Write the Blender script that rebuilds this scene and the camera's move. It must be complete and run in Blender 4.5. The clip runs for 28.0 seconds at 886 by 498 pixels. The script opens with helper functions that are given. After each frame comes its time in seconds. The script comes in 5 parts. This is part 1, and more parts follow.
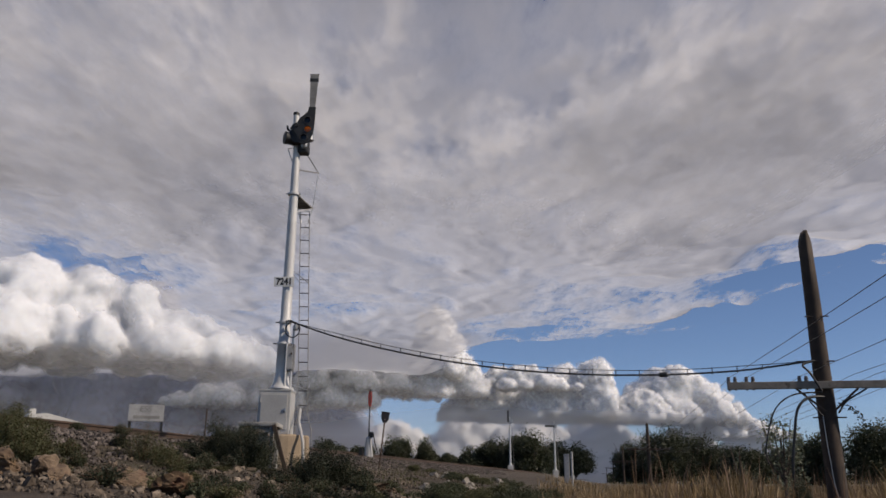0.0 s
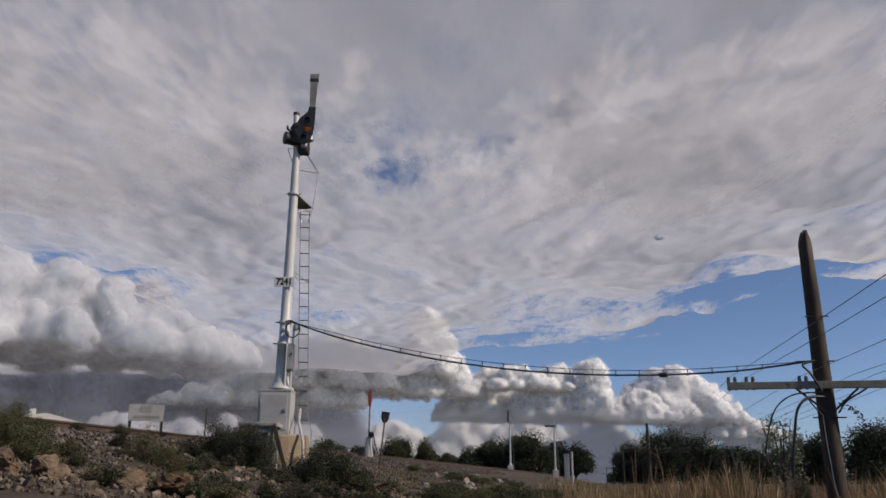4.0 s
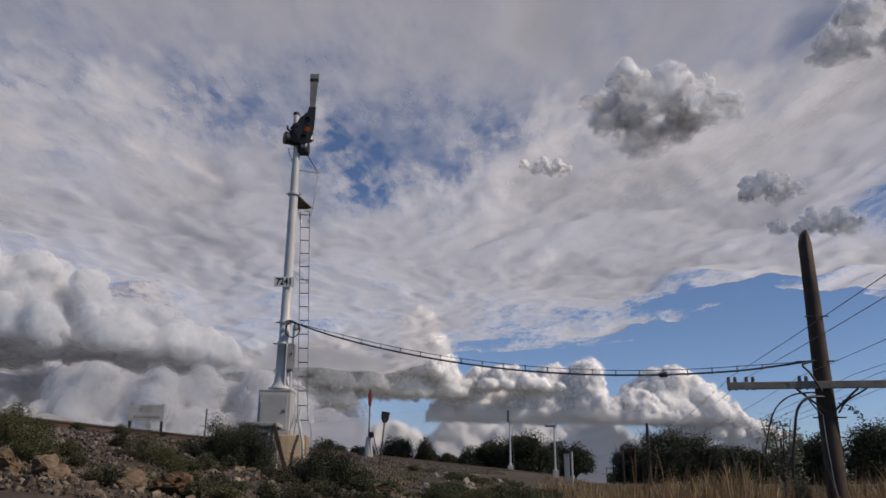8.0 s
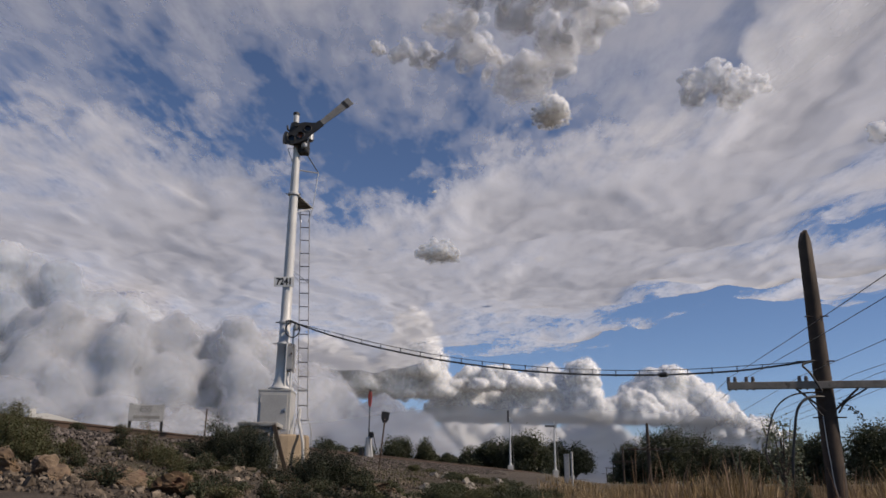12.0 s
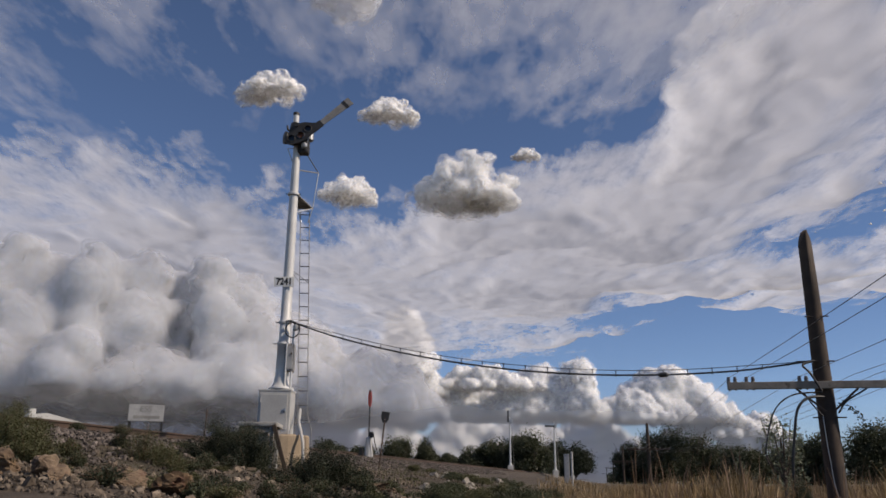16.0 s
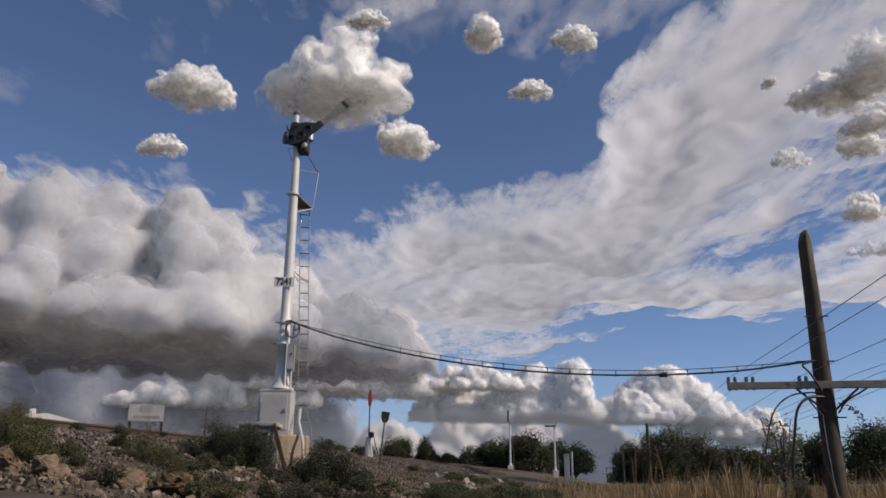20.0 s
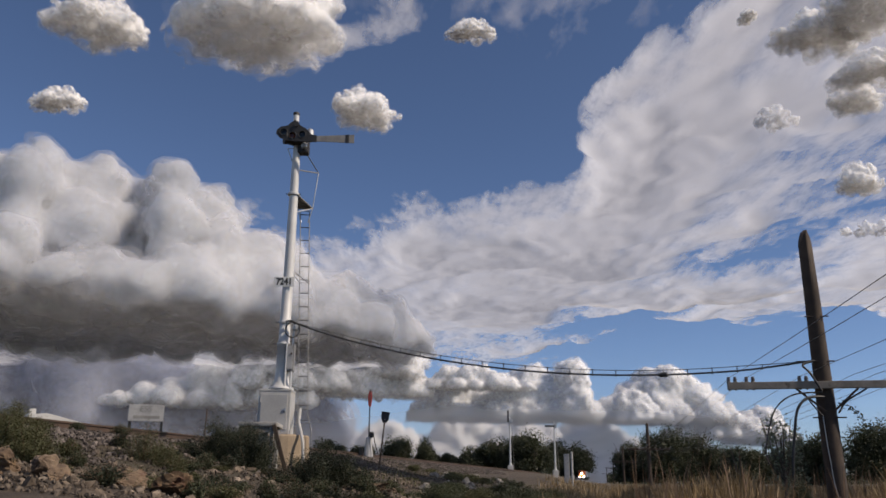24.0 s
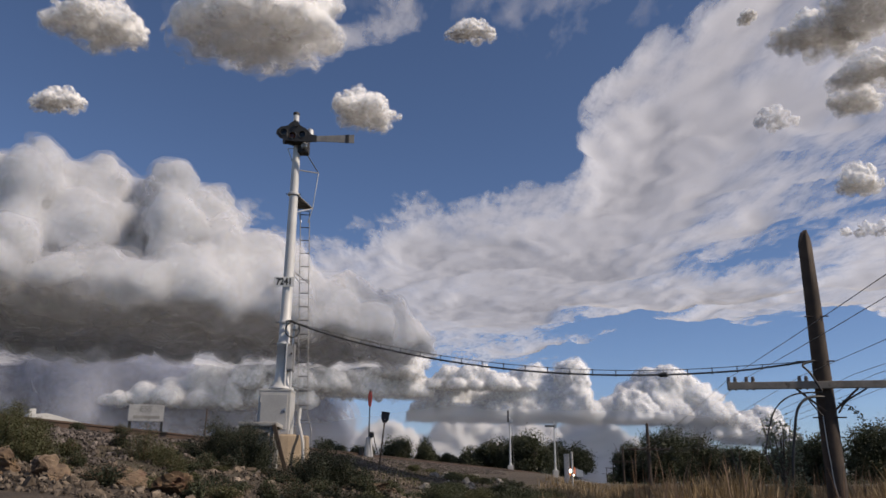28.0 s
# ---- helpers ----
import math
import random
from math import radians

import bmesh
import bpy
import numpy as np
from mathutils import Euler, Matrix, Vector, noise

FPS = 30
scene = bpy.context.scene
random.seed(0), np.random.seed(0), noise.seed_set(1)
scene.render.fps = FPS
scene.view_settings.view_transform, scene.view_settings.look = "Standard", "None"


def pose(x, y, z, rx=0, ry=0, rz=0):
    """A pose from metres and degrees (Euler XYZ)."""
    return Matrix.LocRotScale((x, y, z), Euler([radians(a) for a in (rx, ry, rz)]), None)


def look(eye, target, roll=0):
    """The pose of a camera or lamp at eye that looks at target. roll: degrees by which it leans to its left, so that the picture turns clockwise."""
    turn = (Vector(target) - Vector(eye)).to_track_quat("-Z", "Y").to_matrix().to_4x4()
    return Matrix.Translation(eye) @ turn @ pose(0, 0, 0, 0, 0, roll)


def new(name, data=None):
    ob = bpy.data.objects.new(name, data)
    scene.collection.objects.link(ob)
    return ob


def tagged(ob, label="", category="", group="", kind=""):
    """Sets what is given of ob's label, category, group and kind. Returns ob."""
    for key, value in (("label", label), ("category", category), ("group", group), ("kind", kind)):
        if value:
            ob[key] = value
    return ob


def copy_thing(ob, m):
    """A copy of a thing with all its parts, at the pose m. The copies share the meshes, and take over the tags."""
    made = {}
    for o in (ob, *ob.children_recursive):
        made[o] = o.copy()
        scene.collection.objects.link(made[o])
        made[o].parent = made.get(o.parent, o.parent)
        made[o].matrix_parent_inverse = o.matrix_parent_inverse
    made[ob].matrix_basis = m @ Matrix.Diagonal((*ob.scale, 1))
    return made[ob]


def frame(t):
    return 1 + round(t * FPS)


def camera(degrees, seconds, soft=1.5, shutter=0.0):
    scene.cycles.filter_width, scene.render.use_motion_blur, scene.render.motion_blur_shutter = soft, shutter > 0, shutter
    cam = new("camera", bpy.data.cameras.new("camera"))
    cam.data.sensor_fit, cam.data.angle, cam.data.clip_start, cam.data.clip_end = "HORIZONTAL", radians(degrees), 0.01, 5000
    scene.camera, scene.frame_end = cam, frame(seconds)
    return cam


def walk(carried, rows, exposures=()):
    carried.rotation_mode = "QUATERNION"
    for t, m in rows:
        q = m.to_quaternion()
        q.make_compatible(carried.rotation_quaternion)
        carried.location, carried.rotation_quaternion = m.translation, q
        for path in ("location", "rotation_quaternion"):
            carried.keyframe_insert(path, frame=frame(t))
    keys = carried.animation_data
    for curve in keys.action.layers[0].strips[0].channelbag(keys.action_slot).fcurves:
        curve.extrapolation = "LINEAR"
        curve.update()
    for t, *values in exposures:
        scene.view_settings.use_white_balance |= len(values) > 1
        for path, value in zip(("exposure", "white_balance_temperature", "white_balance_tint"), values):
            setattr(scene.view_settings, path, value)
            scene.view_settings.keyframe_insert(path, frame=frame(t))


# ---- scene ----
# ---- camera ----
cam = camera(59.93, 28.0, soft=1.6)
EYE = (0.0, 0.0, 1.0)
STILL = look(EYE, (0.0, 1.0, 1.0 + 404.0 / 1360.0), 0.4)
walk(cam, [(0.0, STILL), (28.0, STILL)], exposures=[(0.0, -0.1, 7250, 15), (8.0, -0.07, 7250, 15), (17.0, 0.04, 7250, 15), (21.5, 0.06, 7250, 15), (28.0, 0.06, 7250, 15)])

# ---- light ----
SUN_AZ, SUN_EL = 108.0, 39.0  # degrees to the right of the view, and above the horizon
sun_way = Vector((math.sin(radians(SUN_AZ)) * math.cos(radians(SUN_EL)), math.cos(radians(SUN_AZ)) * math.cos(radians(SUN_EL)), math.sin(radians(SUN_EL))))
world = bpy.data.worlds.new("sky")
scene.world = world
world.use_nodes = True
sky = world.node_tree.nodes.new("ShaderNodeTexSky")
sky.sky_type = "NISHITA"
sky.sun_disc = False
sky.sun_elevation, sky.sun_rotation = radians(SUN_EL), radians(SUN_AZ)
sky.altitude, sky.air_density, sky.dust_density, sky.ozone_density = 2000, 0.8, 0.02, 5.6
world.node_tree.links.new(sky.outputs[0], world.node_tree.nodes["Background"].inputs[0])
world.node_tree.nodes["Background"].inputs[1].default_value = 0.11
sun = new("sun", bpy.data.lights.new("sun", "SUN"))
sun.data.energy, sun.data.angle, sun.data.color = 4.0, radians(0.53), (1.0, 0.935, 0.84)
sun.matrix_world = look((0, 0, 0), -sun_way)
scene.cycles.transparent_max_bounces = 24


# ---- materials ----
class Tree:
    """Short ways to make nodes."""

    def __init__(self, name):
        self.m = bpy.data.materials.new(name)
        self.m.use_nodes = True
        self.t = self.m.node_tree
        self.t.nodes.clear()
        self.out = self.t.nodes.new("ShaderNodeOutputMaterial")

    def put(self, socket, value):
        if isinstance(value, bpy.types.NodeSocket):
            self.t.links.new(value, socket)
        elif isinstance(value, (tuple, list)) and len(value) == 3 and socket.type == "RGBA":
            socket.default_value = (*value, 1)
        else:
            socket.default_value = value

    def node(self, kind, **inputs):
        n = self.t.nodes.new(kind)
        for k, v in inputs.items():
            self.put(n.inputs[k.replace("_", " ")], v)
        return n

    def coords(self, which="Object"):
        return self.t.nodes.new("ShaderNodeTexCoord").outputs[which]

    def noise(self, vec, scale, detail=4.0, rough=0.55):
        return self.node("ShaderNodeTexNoise", Vector=vec, Scale=scale, Detail=detail, Roughness=rough).outputs[0]

    def math(self, op, a, b=0.0, c=0.0, clamp=False):
        n = self.t.nodes.new("ShaderNodeMath")
        n.operation, n.use_clamp = op, clamp
        for i, v in enumerate((a, b, c)):
            self.put(n.inputs[i], v)
        return n.outputs[0]

    def span(self, v, a, b, c=0.0, d=1.0, smooth=True):
        n = self.t.nodes.new("ShaderNodeMapRange")
        n.interpolation_type = "SMOOTHSTEP" if smooth else "LINEAR"
        for i, x in enumerate((v, a, b, c, d)):
            self.put(n.inputs[i], x)
        return n.outputs[0]

    def mix(self, f, a, b, blend="MIX"):
        n = self.t.nodes.new("ShaderNodeMix")
        n.data_type, n.blend_type = "RGBA", blend
        self.put(n.inputs[0], f), self.put(n.inputs[6], a), self.put(n.inputs[7], b)
        return n.outputs[2]

    def bump(self, height, strength, distance):
        return self.node("ShaderNodeBump", Height=height, Strength=strength, Distance=distance).outputs[0]

    def done(self, shader):
        self.t.links.new(shader, self.out.inputs[0])
        return self.m


def surface(name, a, b, rough=0.8, metal=0.0, coarse=3.0, fine=40.0, bump=0.3, depth=0.01, dirt=None, dirt_at=0.58, each=0.0, leaf=0.0):
    """A weathered surface: two colours mixed at two scales, a stain, relief; each: how far single objects differ."""
    t = Tree(name)
    v = t.coords()
    n1, n2 = t.noise(v, coarse, 5.0), t.noise(v, fine, 4.0, 0.65)
    col = t.mix(t.span(t.math("ADD", t.math("MULTIPLY", n1, 0.6), t.math("MULTIPLY", n2, 0.4)), 0.35, 0.65), a, b)
    if dirt:
        n3 = t.noise(v, coarse * 0.7 + 0.3, 6.0, 0.7)
        col = t.mix(t.span(n3, dirt_at, dirt_at + 0.14), col, dirt)
    if each:
        r = t.t.nodes.new("ShaderNodeObjectInfo").outputs["Random"]
        isl = t.t.nodes.new("ShaderNodeNewGeometry").outputs["Random Per Island"]
        k = t.math("FRACT", t.math("ADD", r, isl))
        hsv = t.node("ShaderNodeHueSaturation", Color=col, Value=t.span(k, 0, 1, 1 - each, 1 + each, False), Saturation=t.span(k, 0, 1, 1.1, 0.85, False))
        col = hsv.outputs[0]
    bs = t.node("ShaderNodeBsdfPrincipled", Base_Color=col, Metallic=metal, Roughness=t.span(n2, 0.3, 0.7, max(rough - 0.12, 0.05), min(rough + 0.1, 1.0)))
    if bump:
        t.put(bs.inputs["Normal"], t.bump(n2, bump, depth))
    shader = bs.outputs[0]
    if leaf:
        tr = t.node("ShaderNodeBsdfTranslucent", Color=col)
        mx = t.t.nodes.new("ShaderNodeMixShader")
        t.put(mx.inputs[0], leaf), t.put(mx.inputs[1], shader), t.put(mx.inputs[2], tr.outputs[0])
        shader = mx.outputs[0]
    return t.done(shader)


def glow(name, colour, strength):
    t = Tree(name)
    return t.done(t.node("ShaderNodeEmission", Color=colour, Strength=strength).outputs[0])


# ---- mesh helpers ----
def mesh_of(bm, material, smooth=False):
    me = bpy.data.meshes.new("mesh")
    bm.normal_update()
    bm.to_mesh(me)
    bm.free()
    me.materials.append(material)
    if smooth:
        me.polygons.foreach_set("use_smooth", [True] * len(me.polygons))
    return me


def part(name, bm, material, parent, label="", smooth=False):
    """One mesh under a thing or under a part."""
    ob = new(name, bm if isinstance(bm, bpy.types.Mesh) else mesh_of(bm, material, smooth))
    ob.parent = parent
    return tagged(ob, label)


def thing(name, m, label, category, group="", kind=""):
    ob = new(name)
    ob.empty_display_size = 0.1
    ob.matrix_world = m
    return tagged(ob, label, category, group, kind)


def arrays(name, verts, faces, material, smooth=True):
    """A mesh from arrays of places and of faces with equal numbers of corners."""
    me = bpy.data.meshes.new(name)
    verts, faces = np.asarray(verts, np.float32), np.asarray(faces, np.int32)
    me.vertices.add(len(verts))
    me.vertices.foreach_set("co", verts.ravel())
    k = faces.shape[1]
    me.loops.add(faces.size)
    me.loops.foreach_set("vertex_index", faces.ravel())
    me.polygons.add(len(faces))
    me.polygons.foreach_set("loop_start", np.arange(len(faces), dtype=np.int32) * k)
    me.polygons.foreach_set("loop_total", np.full(len(faces), k, np.int32))
    me.polygons.foreach_set("use_smooth", np.full(len(faces), smooth))
    me.update(calc_edges=True)
    me.validate()
    if material:
        me.materials.append(material)
    return me


def box(sx, sy, sz, at=(0, 0, 0), bevel=0.01, rot=None, bm=None):
    bm = bm or bmesh.new()
    m = Matrix.Translation(at) @ (rot or Matrix()) @ Matrix.Diagonal((sx, sy, sz, 1))
    vs = bmesh.ops.create_cube(bm, size=1, matrix=m)["verts"]
    if bevel:
        es = list({e for v in vs for e in v.link_edges})
        bmesh.ops.bevel(bm, geom=es, offset=bevel, segments=2, affect="EDGES", profile=0.6)
    return bm


def rod(a, b, r1, r2=None, n=10, bm=None, bevel=0.0):
    """A round bar from a to b."""
    bm = bm or bmesh.new()
    a, b = Vector(a), Vector(b)
    m = Matrix.Translation((a + b) / 2) @ (b - a).to_track_quat("Z", "Y").to_matrix().to_4x4()
    bmesh.ops.create_cone(bm, cap_ends=True, segments=n, radius1=r1, radius2=r1 if r2 is None else r2, depth=(b - a).length, matrix=m)
    return bm


def lathe(profile, n=20, bm=None, m=Matrix()):
    """A turned solid from (radius, height) pairs."""
    bm = bm or bmesh.new()
    rings = []
    for r, z in profile:
        rings.append([bm.verts.new(m @ Vector((max(r, 1e-4) * math.cos(a), max(r, 1e-4) * math.sin(a), z))) for a in (2 * math.pi * i / n for i in range(n))])
    for lo, hi in zip(rings, rings[1:]):
        for i in range(n):
            bm.faces.new((lo[i], lo[(i + 1) % n], hi[(i + 1) % n], hi[i]))
    bm.faces.new(rings[0][::-1])
    bm.faces.new(rings[-1])
    return bm


def tube(points, r, n=6, bm=None):
    """A bent pipe or cable along points."""
    bm = bm or bmesh.new()
    pts = [Vector(p) for p in points]
    rings, side = [], None
    for i, p in enumerate(pts):
        d = (pts[min(i + 1, len(pts) - 1)] - pts[max(i - 1, 0)]).normalized()
        if side is None:
            side = d.orthogonal().normalized()
        side = (side - d * side.dot(d)).normalized()
        up = d.cross(side)
        rr = r(i / (len(pts) - 1)) if callable(r) else r
        rings.append([bm.verts.new(p + rr * (math.cos(a) * side + math.sin(a) * up)) for a in (2 * math.pi * k / n for k in range(n))])
    for lo, hi in zip(rings, rings[1:]):
        for k in range(n):
            bm.faces.new((lo[k], lo[(k + 1) % n], hi[(k + 1) % n], hi[k]))
    bm.faces.new(rings[0][::-1])
    bm.faces.new(rings[-1])
    return bm


def holed_plate(outline, holes, depth):
    """A flat casting with round holes: outline in x and z, holes as (x, z, radius)."""
    bm = bmesh.new()
    loops = [outline] + [[(x + r * math.cos(a), z + r * math.sin(a)) for a in (2 * math.pi * k / 18 for k in range(18))] for x, z, r in holes]
    front = [[bm.verts.new((x, -depth / 2, z)) for x, z in loop] for loop in loops]
    edges = [bm.edges.new((loop[i], loop[(i + 1) % len(loop)])) for loop in front for i in range(len(loop))]
    bmesh.ops.triangle_fill(bm, use_beauty=True, edges=edges)
    faces = bm.faces[:]
    back = [[bm.verts.new((v.co.x, depth / 2, v.co.z)) for v in loop] for loop in front]
    twin = {a: b for f, b in zip(front, back) for a, b in zip(f, b)}
    for f in faces:
        bm.faces.new([twin[v] for v in reversed(f.verts)])
    for f, b in zip(front, back):
        for i in range(len(f)):
            j = (i + 1) % len(f)
            bm.faces.new((f[i], f[j], b[j], b[i]))
    bmesh.ops.recalc_face_normals(bm, faces=bm.faces[:])
    return bm


def eased(points, n=6):
    """More points along a smooth bend through the given ones."""
    p = [Vector(a) for a in points]
    out = []
    for i in range(len(p) - 1):
        a, b, c, d = p[max(i - 1, 0)], p[i], p[i + 1], p[min(i + 2, len(p) - 1)]
        for k in range(n):
            t = k / n
            out.append(0.5 * (2 * b + (c - a) * t + (2 * a - 5 * b + 4 * c - d) * t * t + (3 * b - a - 3 * c + d) * t**3))
    return out + [p[-1]]


def plate(outline, depth, m=Matrix(), bm=None, bevel=0.0):
    """A flat casting: an outline in x and z, with a thickness along y."""
    bm = bm or bmesh.new()
    f = [bm.verts.new(m @ Vector((x, -depth / 2, z))) for x, z in outline]
    b = [bm.verts.new(m @ Vector((x, depth / 2, z))) for x, z in outline]
    bm.faces.new(f)
    bm.faces.new(b[::-1])
    for i in range(len(f)):
        j = (i + 1) % len(f)
        bm.faces.new((f[j], f[i], b[i], b[j]))
    bmesh.ops.recalc_face_normals(bm, faces=bm.faces[:])
    return bm


def sag(a, b, drop, n=24):
    a, b = Vector(a), Vector(b)
    return [a.lerp(b, i / n) - Vector((0, 0, 4 * drop * (i / n) * (1 - i / n))) for i in range(n + 1)]


# ---- lattice noise ----
LATTICE = np.random.RandomState(11).rand(32, 32, 32).astype(np.float32) * 2 - 1


def lattice(p):
    """Smooth noise from -1 to 1 at an array of places."""
    i = np.floor(p).astype(int)
    f = p - i
    f = f * f * (3 - 2 * f)
    i &= 31
    j = (i + 1) & 31
    x, y, z = f[..., 0], f[..., 1], f[..., 2]
    c = LATTICE
    x0, y0, z0, x1, y1, z1 = i[..., 0], i[..., 1], i[..., 2], j[..., 0], j[..., 1], j[..., 2]
    a = (c[x0, y0, z0] * (1 - x) + c[x1, y0, z0] * x) * (1 - y) + (c[x0, y1, z0] * (1 - x) + c[x1, y1, z0] * x) * y
    b = (c[x0, y0, z1] * (1 - x) + c[x1, y0, z1] * x) * (1 - y) + (c[x0, y1, z1] * (1 - x) + c[x1, y1, z1] * x) * y
    return a * (1 - z) + b * z


def fbm(p, octaves=4, gain=0.5):
    v, k = 0, 1.0
    for o in range(octaves):
        v = v + k * lattice(p * 2.03**o + 7.3 * o)
        k *= gain
    return v


def step(x, a, b):
    u = np.clip((x - a) / (b - a), 0, 1)
    return u * u * (3 - 2 * u)


# ---- the plan: s runs along the railway, q to the left of it, both from under the camera ----
RAIL_AZ = radians(10.73)


def track(s, q, z=0.0):
    return Vector((s * math.sin(RAIL_AZ) - q * math.cos(RAIL_AZ), s * math.cos(RAIL_AZ) + q * math.sin(RAIL_AZ), z))


def rail_drop(s):
    return 1.6 * step(np.asarray(s, float), 130, 380)


def land(s, q):
    """The height of the ground."""
    s, q = np.asarray(s, float), np.asarray(q, float)
    z = np.interp(q, (-900, -60, -8, -2, 0, 3, 5.2, 6.6, 7.75, 8.0, 12.2, 12.6, 14.5, 40, 900), (0.8, 0.35, -0.1, 0.05, 0.12, 0.7, 1.0, 1.2, 1.6, 1.64, 1.64, 1.5, 1.05, 0.8, 1.2))
    p = np.stack([s, q, 0 * s], -1)
    bed = step(q, 7.2, 7.8) * (1 - step(q, 12.3, 12.9))
    return z - rail_drop(s) + (1 - bed) * (0.10 * lattice(p * 0.45) + 0.05 * lattice(p * 1.3))


def ground_at(x, y):
    s = x * math.sin(RAIL_AZ) + y * math.cos(RAIL_AZ)
    q = -x * math.cos(RAIL_AZ) + y * math.sin(RAIL_AZ)
    return float(land(s, q))
# ---- clouds ----
STOP = 21.55  # when the quickened part ends and the sky stands still
BEATS = (0.0, 0.3, 1.5, 4.0, 7.0, 10.0, 13.0, 16.0, 19.0, 21.0, 21.4, STOP, 21.75, 28.0)
drifts = []  # (thing, pose at the start, metres a second)


def drift(ob, m, speed, forms=None):
    """forms: when a cloud has come down out of the layer above, from three times as far on the same line of sight."""
    ob.matrix_world = m
    drifts.append((ob, m, Vector(speed), forms))
    return ob


def vapour(name, cover, thin=0.95, thick=0.95, grain=0.01, bump=0.0, through_part=0.35, fuzz=0.0):
    """Cloud: cover is its share of the view, broken up by noise where fuzz is above nil."""
    t = Tree(name)
    v = t.coords()
    n = t.noise(v, grain, 4.0, 0.55)
    col = thin
    diff = t.node("ShaderNodeBsdfDiffuse", Color=col)
    if bump:
        t.put(diff.inputs["Normal"], t.bump(n, 1.0, bump))
    tran = t.node("ShaderNodeBsdfTranslucent", Color=thick)
    body = t.t.nodes.new("ShaderNodeMixShader")
    t.put(body.inputs[0], through_part), t.put(body.inputs[1], diff.outputs[0]), t.put(body.inputs[2], tran.outputs[0])
    if cover >= 1:
        return t.done(body.outputs[0])
    a = t.span(n, 0.5 - fuzz, 0.5 + fuzz, 0.0, 2 * cover) if fuzz else cover
    clear = t.node("ShaderNodeBsdfTransparent")
    mx = t.t.nodes.new("ShaderNodeMixShader")
    t.put(mx.inputs[0], a), t.put(mx.inputs[1], clear.outputs[0]), t.put(mx.inputs[2], body.outputs[0])
    return t.done(mx.outputs[0])


def vapours(name, tone, core, covers, through_part=0.65):
    """From the dense heart of a cloud to its loose rim."""
    return [vapour(name + "_heart", core, tone, tone, 0.03, 0.0, through_part, 0.3)] + [vapour(name + "_rim", c, tone, tone, 0.02 + 0.003 * i, 0.0, through_part - 0.05, 0.34) for i, c in enumerate(covers)]


DENSE = vapours("cumulus", (0.955, 0.96, 0.965), 1.0, (0.50, 0.42, 0.34, 0.25, 0.14), 0.38)
LOOSE = vapours("scud", (0.93, 0.945, 0.975), 0.42, (0.28, 0.21, 0.14, 0.08))
PUFF = vapours("puff", (0.98, 0.98, 0.98), 0.9, (0.36, 0.27, 0.18, 0.10), 0.42)
BANK = vapours("bank", (0.95, 0.96, 0.98), 1.0, (0.48, 0.40, 0.32, 0.24, 0.13), 0.52)
# BANK with a dimmed tone, which holds the shade on the rising bank
GREY_BANK = vapours("grey_bank", (0.88, 0.885, 0.905), 1.0, (0.48, 0.40, 0.32, 0.24, 0.13), 0.52)
# shade over the far cloud is put into this darker, bluer tone
STORM = vapours("rain_cloud", (0.56, 0.59, 0.68), 1.0, (0.55, 0.50, 0.42, 0.32, 0.18))


def skin(f, iso, origin, cell):
    """The surface at which a field passes iso, as places and quads."""
    s = f > iso
    nx, ny, nz = f.shape
    count = sum(s[i:nx - 1 + i, j:ny - 1 + j, k:nz - 1 + k].astype(np.int8) for i in (0, 1) for j in (0, 1) for k in (0, 1))
    act = np.argwhere((count > 0) & (count < 8))
    ids = np.full(count.shape, -1, np.int64)
    ids[tuple(act.T)] = np.arange(len(act))
    total, hits = np.zeros((len(act), 3)), np.zeros(len(act))
    for axis in range(3):
        for u in (0, 1):
            for w in (0, 1):
                off = np.zeros(3, int)
                off[(axis + 1) % 3], off[(axis + 2) % 3] = u, w
                a = act + off
                b = a.copy()
                b[:, axis] += 1
                fa, fb = f[tuple(a.T)] - iso, f[tuple(b.T)] - iso
                cross = (fa > 0) != (fb > 0)
                k = np.where(cross, fa / np.where(cross, fa - fb, 1), 0)
                p = off + np.zeros((len(act), 3))
                p[:, axis] += k
                total += p * cross[:, None]
                hits += cross
    verts = (act + total / hits[:, None]) * cell + origin
    quads = []
    for axis in range(3):
        sl0, sl1 = [slice(None)] * 3, [slice(None)] * 3
        sl0[axis], sl1[axis] = slice(0, -1), slice(1, None)
        e0, e1 = s[tuple(sl0)], s[tuple(sl1)]
        for sign, mask in ((1, e0 & ~e1), (-1, ~e0 & e1)):
            e = np.argwhere(mask)
            u, w = (axis + 1) % 3, (axis + 2) % 3
            e = e[(e[:, u] > 0) & (e[:, w] > 0) & (e[:, u] < f.shape[u] - 1) & (e[:, w] < f.shape[w] - 1)]
            q = []
            for du, dw in ((-1, -1), (0, -1), (0, 0), (-1, 0)):
                c = e.copy()
                c[:, u] += du
                c[:, w] += dw
                q.append(ids[tuple(c.T)])
            quads.append(np.stack(q if sign > 0 else q[::-1], 1))
    return verts, np.concatenate(quads)


